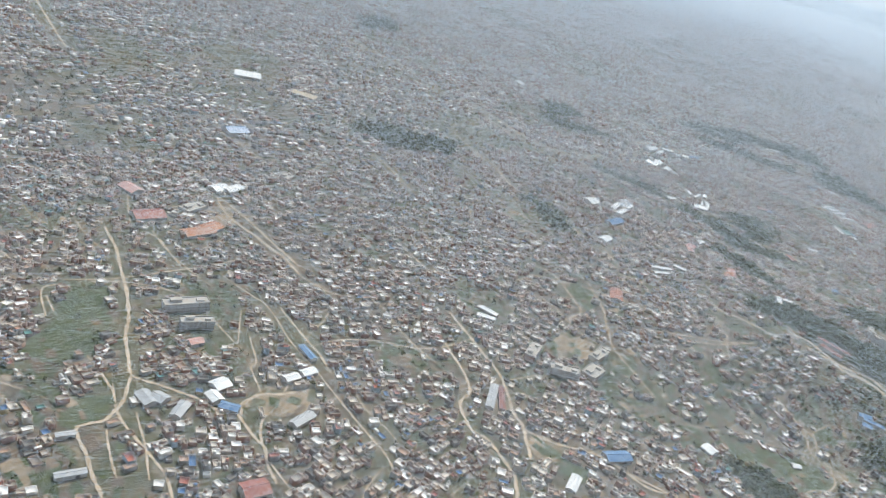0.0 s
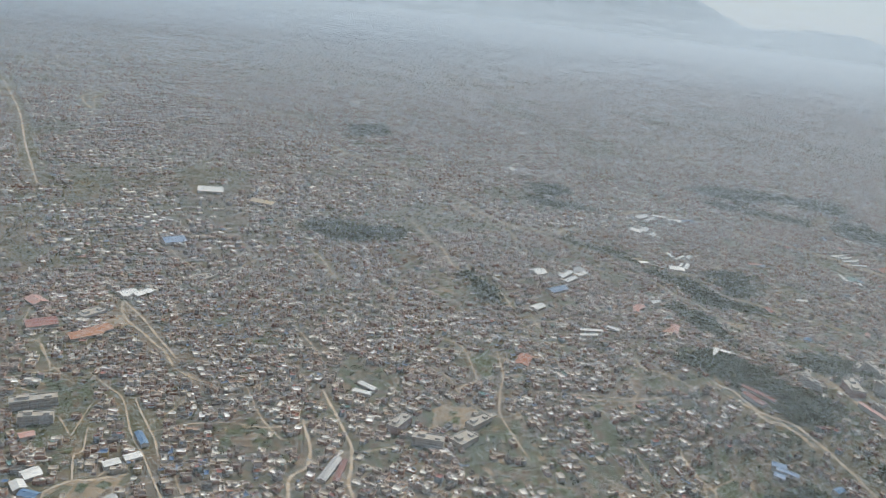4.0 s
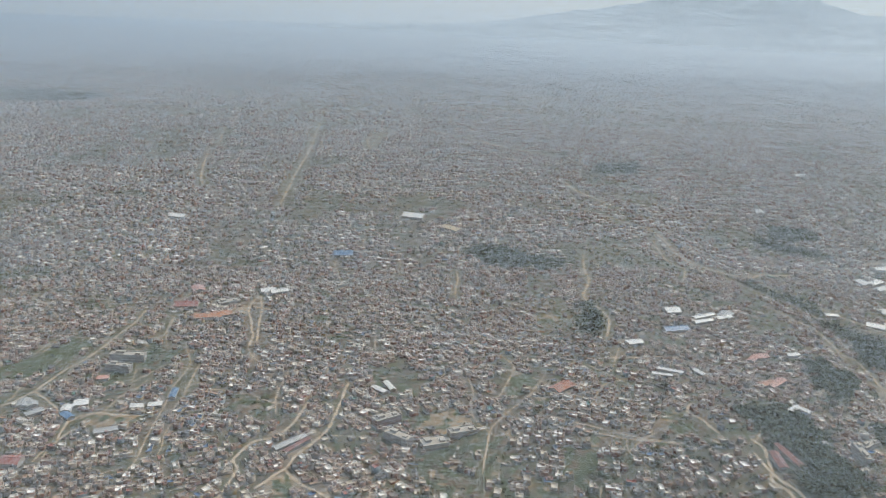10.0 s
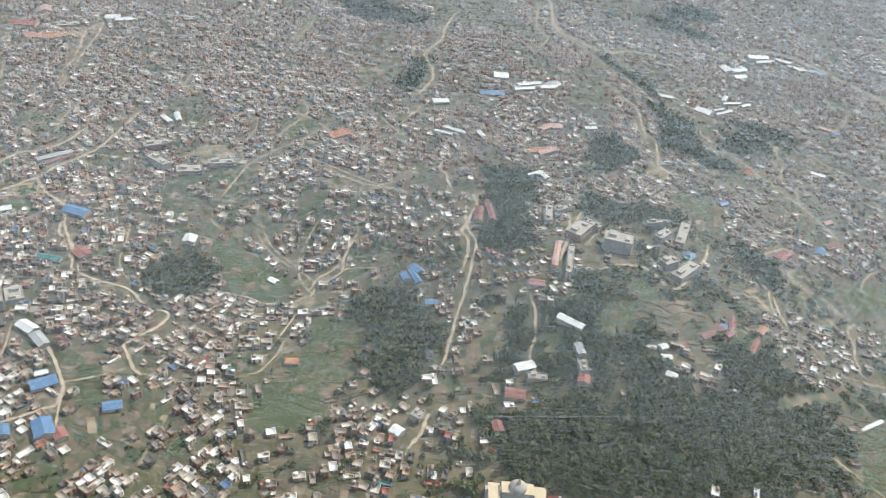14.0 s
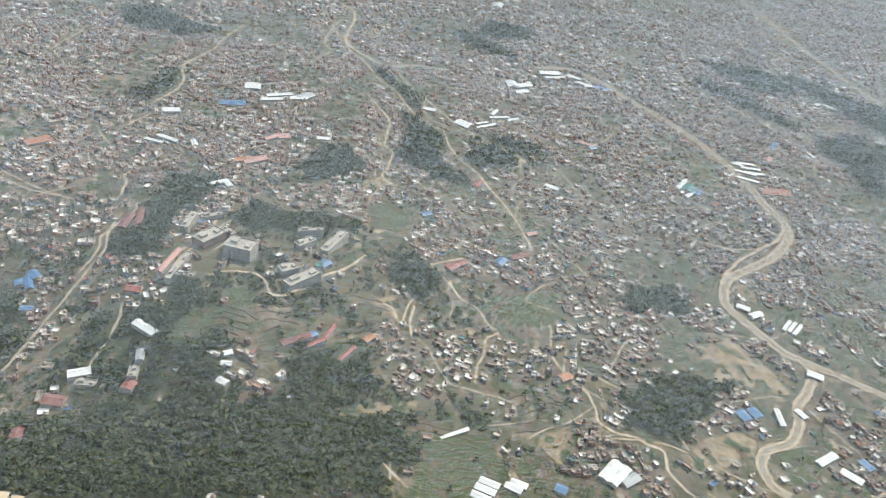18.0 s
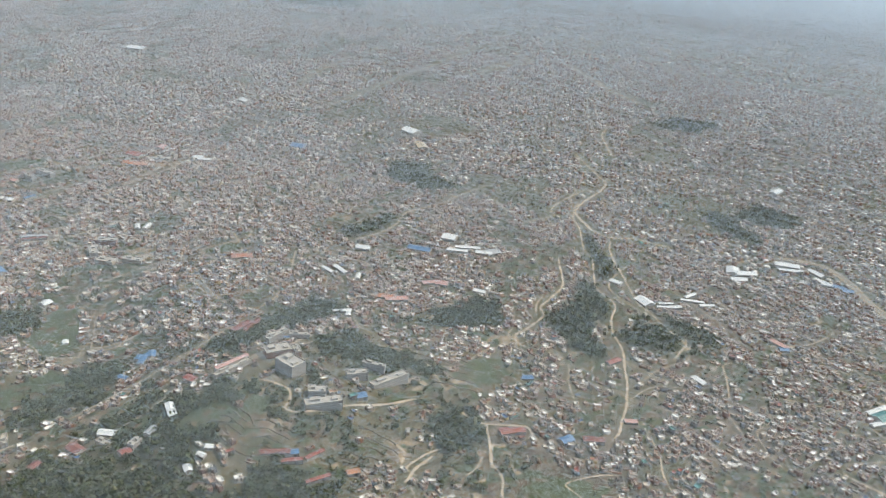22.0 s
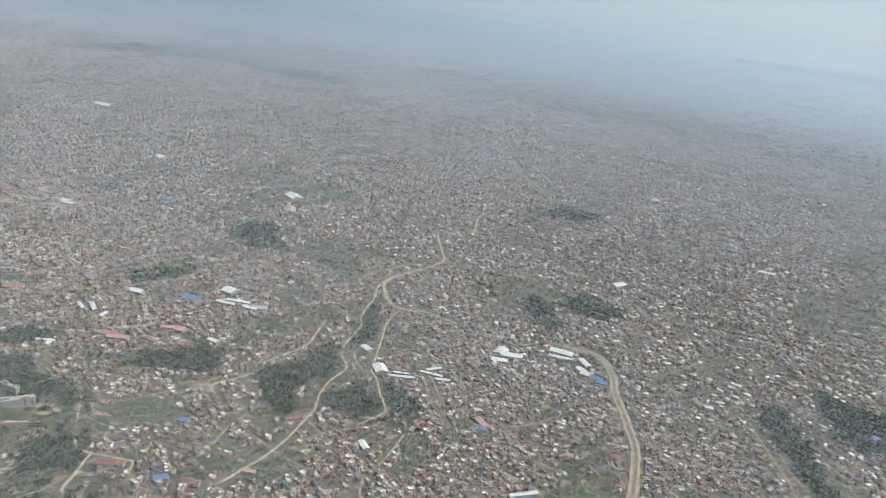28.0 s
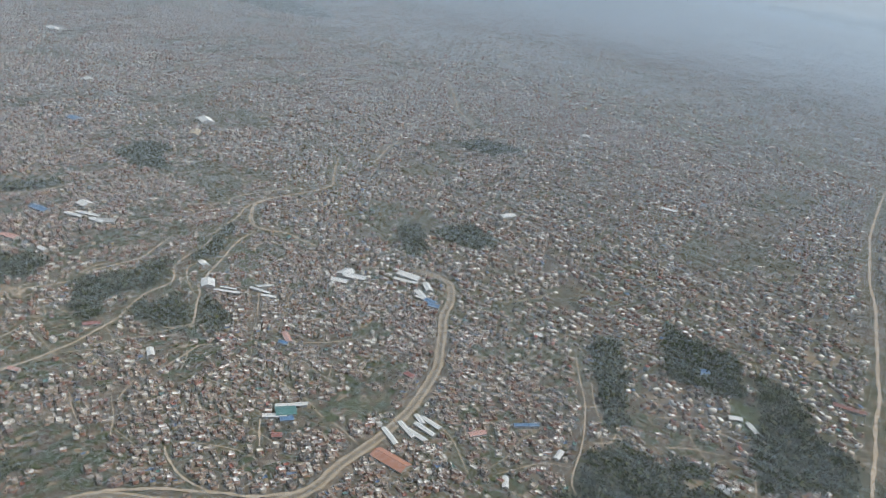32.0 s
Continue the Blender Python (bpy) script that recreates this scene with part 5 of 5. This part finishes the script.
def forest(name, xs, ys, size, words, leaves=34):
    pile_v, k = [], len(xs)
    kind = rng.integers(0, len(CROWNS), k)
    r = np.clip(rng.lognormal(0, 0.3, k), 0.5, 1.9) * size
    spin = rng.uniform(0, 6.28, k)
    z = height(xs, ys)
    for c, crown in enumerate(CROWNS):
        crown = crown[:leaves]
        sel = kind == c
        cs, sn = np.cos(spin[sel])[:, None, None], np.sin(spin[sel])[:, None, None]
        u, v = crown[None, ..., 0] * r[sel][:, None, None], crown[None, ..., 1] * r[sel][:, None, None]
        pile_v.append(np.stack([xs[sel][:, None, None] + u * cs - v * sn, ys[sel][:, None, None] + u * sn + v * cs,
                                z[sel][:, None, None] + r[sel][:, None, None] * (0.5 + crown[None, ..., 2])], -1).reshape(-1, 3))
    verts = np.concatenate(pile_v)
    ob = new(name, mesh_from(name, verts, np.arange(len(verts)).reshape(-1, 4), [M_LEAF]))
    return tagged(ob, words, "trees", kind="stuff")


LONE = np.zeros(len(TX), bool)
LONE[np.nonzero((TX > 380) & (TX < 560) & (TY < 22))[0][:200]] = True
NIGH = ~LONE & (TY < 260)
forest("forest", TX[NIGH], TY[NIGH], 1.75, "dense dark green woods on hill and groves", 44)
forest("distant_woods", TX[~LONE & ~NIGH], TY[~LONE & ~NIGH], 2.8, "dark distant groves between the houses", 9)
forest("far_tree_clumps", GX, GY, 1.6, "dark tree clumps in the farther town", 9)
forest("hill_trees", HX, HY, 1.35, "open green wood with shrubs on the hillside", 44)
forest("scattered_trees", LX, LY, 1.05, "small trees and shrubs between the houses", 16)


def tree(crown, tall):
    top = new("tree")
    bm = bmesh.new()
    bmesh.ops.create_cone(bm, cap_ends=True, segments=6, radius1=0.16, radius2=0.07, depth=tall, matrix=pose(0, 0, tall / 2 - 0.2))
    for i in range(4):
        bmesh.ops.create_cone(bm, cap_ends=False, segments=4, radius1=0.06, radius2=0.02, depth=1.1, matrix=pose(0.25 * math.cos(i * 1.6), 0.25 * math.sin(i * 1.6), tall * 0.8, 35 * math.sin(i * 1.6) * -1, 35 * math.cos(i * 1.6)))
    part("trunk", bm, M_BARK, top)
    v = crown.reshape(-1, 3) * 1.5 + np.array([0, 0, 0.9])
    ob = new("crown", mesh_from("crown", v, np.arange(len(v)).reshape(-1, 4), [M_LEAF]))
    ob.parent = top
    return tagged(top, "broad-leaved tree with an uneven dark green crown", "tree", "trees on the hill slope")


TREES = [tree(crown_quads(LEAF_R, 120, h), 2.0) for h in (1.0, 1.2, 1.45, 0.9)]
for i, (x, y) in enumerate(zip(TX[LONE], TY[LONE])):
    at = pose(x, y, float(height(x, y)), 0, 0, float(rng.uniform(0, 360)))
    if i < len(TREES):
        TREES[i].matrix_basis = at
    else:
        ob = copy_thing(TREES[i % len(TREES)], at)
        ob.scale = (float(rng.uniform(0.7, 1.3)),) * 3


# ---- mountains and haze ----
# the ridge line: degrees right of the y axis, and metres of height
RIDGE_AT = [-80, -10, 8, 15, 22, 26, 27.6, 30, 32.4, 34, 36, 38, 39.6, 41, 43, 45.3, 47.5, 49.5, 51.2, 55, 57.6, 60.3, 66, 80, 95]
RIDGE_HIGH = [30, 40, 90, 180, 268, 268, 300, 225, 185, 206, 276, 290, 322, 346, 322, 275, 225, 155, 115, 152, 144, 100, 112, 60, 40]


def mountains():
    az = np.radians(np.linspace(-80, 95, 260))
    rows = []
    for j, far in enumerate(np.linspace(3300, 4500, 40)):
        s = j / 39
        d = np.degrees(az)
        ridge = sum(np.interp(d + o, RIDGE_AT, RIDGE_HIGH) for o in (-0.9, -0.3, 0.3, 0.9)) / 4 + 3 * np.sin(d * 2.3 + 1) + 2 * np.sin(d * 5.1)
        shape = np.sin(np.clip(s * 1.25, 0, 1) * math.pi / 2) ** 1.5
        gully = 1 + (0.4 * patches(d * 60, far + 0 * d, 260.0) - 0.2) * (1 - s * 0.8)
        rows.append(np.stack([300 + far * np.sin(az), -100 + far * np.cos(az), 10 + np.maximum(ridge, 0) * shape * gully], -1))
    v = np.stack(rows)
    i = np.arange(v.shape[0] * v.shape[1]).reshape(v.shape[:2])
    q = np.stack([i[:-1, :-1], i[:-1, 1:], i[1:, 1:], i[1:, :-1]], -1).reshape(-1, 4)
    return new("backdrop", mesh_from("backdrop", v.reshape(-1, 3), q, [M_HAZE_BLUE_HILL], flat=False))


# the pale blue of far haze is painted into the mountains' base colour
M_HAZE_BLUE_HILL = plain("haze_blue_hills", (0.20, 0.27, 0.33), (0.24, 0.31, 0.36), 0.002, 0.01, 1.0)
tagged(mountains(), "distant mountains with pale haze blue painted into their colour", "mountains", kind="structure")


def haze_material():
    """Lit dust: it reflects and passes light alike."""
    m, n, l, bsdf = base_material("valley_haze")
    d, t, mix = n.new("ShaderNodeBsdfDiffuse"), n.new("ShaderNodeBsdfTranslucent"), n.new("ShaderNodeMixShader")
    d.inputs["Color"].default_value = t.inputs["Color"].default_value = (0.785, 0.88, 0.965, 1)
    mix.inputs["Fac"].default_value = 0.5
    l.new(d.outputs[0], mix.inputs[1])
    l.new(t.outputs[0], mix.inputs[2])
    l.new(mix.outputs[0], n["Material Output"].inputs["Surface"])
    n.remove(bsdf)
    return m


HAZE_LOW, HAZE_HIGH, REACH = 42.0, 64.0, 245.0     # the layer's height, and metres of level path that take 1/e of the view


def haze():
    """A flat layer of fine dust filaments over the valley: the longer the way through it, the paler the view."""
    verts = []
    r = np.random.default_rng(5)
    deep = HAZE_HIGH - HAZE_LOW
    # (across from, to; along from, to; thickness; pieces; density), first the filaments that run along x, then those along y
    for swap, bands in ((False, ((-60, 130, -150, 950, 0.003, 6, 1.3), (130, 350, -500, 1300, 0.006, 8, 0.95), (350, 900, -1600, 2600, 0.012, 10, 0.74),
                                 (900, 1900, -2600, 3400, 0.02, 8, 1.0), (1900, 4400, -3400, 4300, 0.06, 6, 1.7))),
                        (True, ((-500, 1300, -60, 500, 0.007, 3, 1.0), (-1600, 2600, 500, 1300, 0.018, 3, 1.1), (-3000, 4000, 1300, 4400, 0.05, 4, 1.8), (1300, 4000, -60, 500, 0.03, 2, 1.3)))):
        for (a, b, lo, hi, thick, cut, more) in bands:
            piece = (hi - lo) / cut
            n = int((b - a) * deep / (REACH * (1.3 if swap else 1)) / thick * more)
            for s in range(cut):
                u = a + (np.arange(n) + r.random(n)) / n * (b - a)
                z = HAZE_LOW + r.random(n) * deep
                p = lo + s * piece + r.uniform(-0.5, 0.5, n) * piece
                q = p + piece
                lean = u + thick * (0 if swap else 0.35)
                skew, slope = r.uniform(-0.45, 0.45, n) * piece, r.uniform(-4, 4, n)
                quad = [(p, u, z), (q, u + skew, z + slope), (q, lean + skew, z + slope + thick), (p, lean, z + thick)]
                verts.append(np.stack([np.stack((y, x, h) if swap else (x, y, h), -1) for x, y, h in quad], 1))
    # the dust stands higher over the far side of the valley
    n = 130000
    az, far = r.uniform(radians(-85), radians(100), n), 1600 + 2650 * r.random(n) ** 0.9
    z = HAZE_LOW - 20 + r.exponential(150, n)
    half, tilt, thick = far * 0.12, r.uniform(-25, 25, n), 0.05
    px, py = 300 + far * np.sin(az), -100 + far * np.cos(az)
    ux, uy = np.cos(az) * half, -np.sin(az) * half
    quad = [(px - ux, py - uy, z - tilt), (px + ux, py + uy, z + tilt), (px + ux, py + uy, z + tilt + thick), (px - ux, py - uy, z - tilt + thick)]
    verts.append(np.stack([np.stack(c, -1) for c in quad], 1))
    v = np.concatenate(verts).reshape(-1, 3)
    return new("haze", mesh_from("haze", v, np.arange(len(v)).reshape(-1, 4), [haze_material()]))


tagged(haze(), "thin pale dust haze hanging over the valley", "haze", kind="stuff")


# ---- the aircraft's wing ----
def wing():
    top = new("aircraft_wing")
    white, grey, red = (plain("white_paint", (0.515, 0.50, 0.475), (0.53, 0.515, 0.485), 0.3, 0.4, 0.45), plain("grey_paint", (0.33, 0.34, 0.345), (0.36, 0.37, 0.375), 0.3, 2.0, 0.45),
                        plain("red_paint", (0.30, 0.035, 0.05), (0.36, 0.05, 0.065), 0.8, 6.0, 0.4))

    def plate(name, corners, thick, mat, label="", along=(0, 0, -1)):
        bm = bmesh.new()
        f = bm.faces.new([bm.verts.new(c) for c in corners])
        made = bmesh.ops.extrude_face_region(bm, geom=[f])
        off = Vector(along) * thick
        bmesh.ops.translate(bm, verts=[v for v in made["geom"] if isinstance(v, bmesh.types.BMVert)], vec=off)
        bmesh.ops.recalc_face_normals(bm, faces=bm.faces)
        bmesh.ops.bevel(bm, geom=list(bm.edges), offset=min(0.02, thick * 0.3), segments=2, affect="EDGES")
        return part(name, bm, mat, top, label)

    V = Vector
    plate("wing_panel", [WING_ROOT_FRONT, WING_LEAD, WING_TIP_FRONT, WING_TIP_MID, WING_SEAM_A, WING_SEAM_B], 0.22, white, "white painted wing skin")
    shift = V((0, 0, -0.015))
    plate("flap", [V(WING_SEAM_A) + shift, V(WING_TIP_BACK) + shift, V(WING_TRAIL) + shift, V(WING_ROOT_BACK) + shift, V(WING_SEAM_B) + shift], 0.15, grey, "grey trailing-edge flap")
    a, b, c, d = V(WING_TIP_FRONT), V(WING_TIP_MID), V(WING_TOP_BACK), V(WING_TOP_FRONT)
    out = (b - a).cross(V((0, 0, 1))).normalized()
    edge = 0.07
    plate("winglet", [a, b.lerp(a, edge), c.lerp(d, 0.45), d], 0.06, red, "dark red winglet", out)
    plate("leading_edge", [b.lerp(a, edge), b, c, c.lerp(d, 0.45)], 0.06, white, "white winglet edge", out)
    # fastener covers in a row along the panel
    for i in range(5):
        p = V(WING_SEAM_A).lerp(V(WING_SEAM_B), 0.12 + 0.19 * i) + (V(WING_LEAD) - V(WING_SEAM_B)).normalized() * 0.45
        bm = bmesh.new()
        bmesh.ops.create_cone(bm, cap_ends=True, segments=16, radius1=0.035, radius2=0.03, depth=0.012, matrix=pose(p.x, p.y, p.z + 0.006))
        part("cover", bm, grey, top)
    return tagged(top, "white aircraft wing with grey flap and dark red winglet", "aircraft wing")


wing()
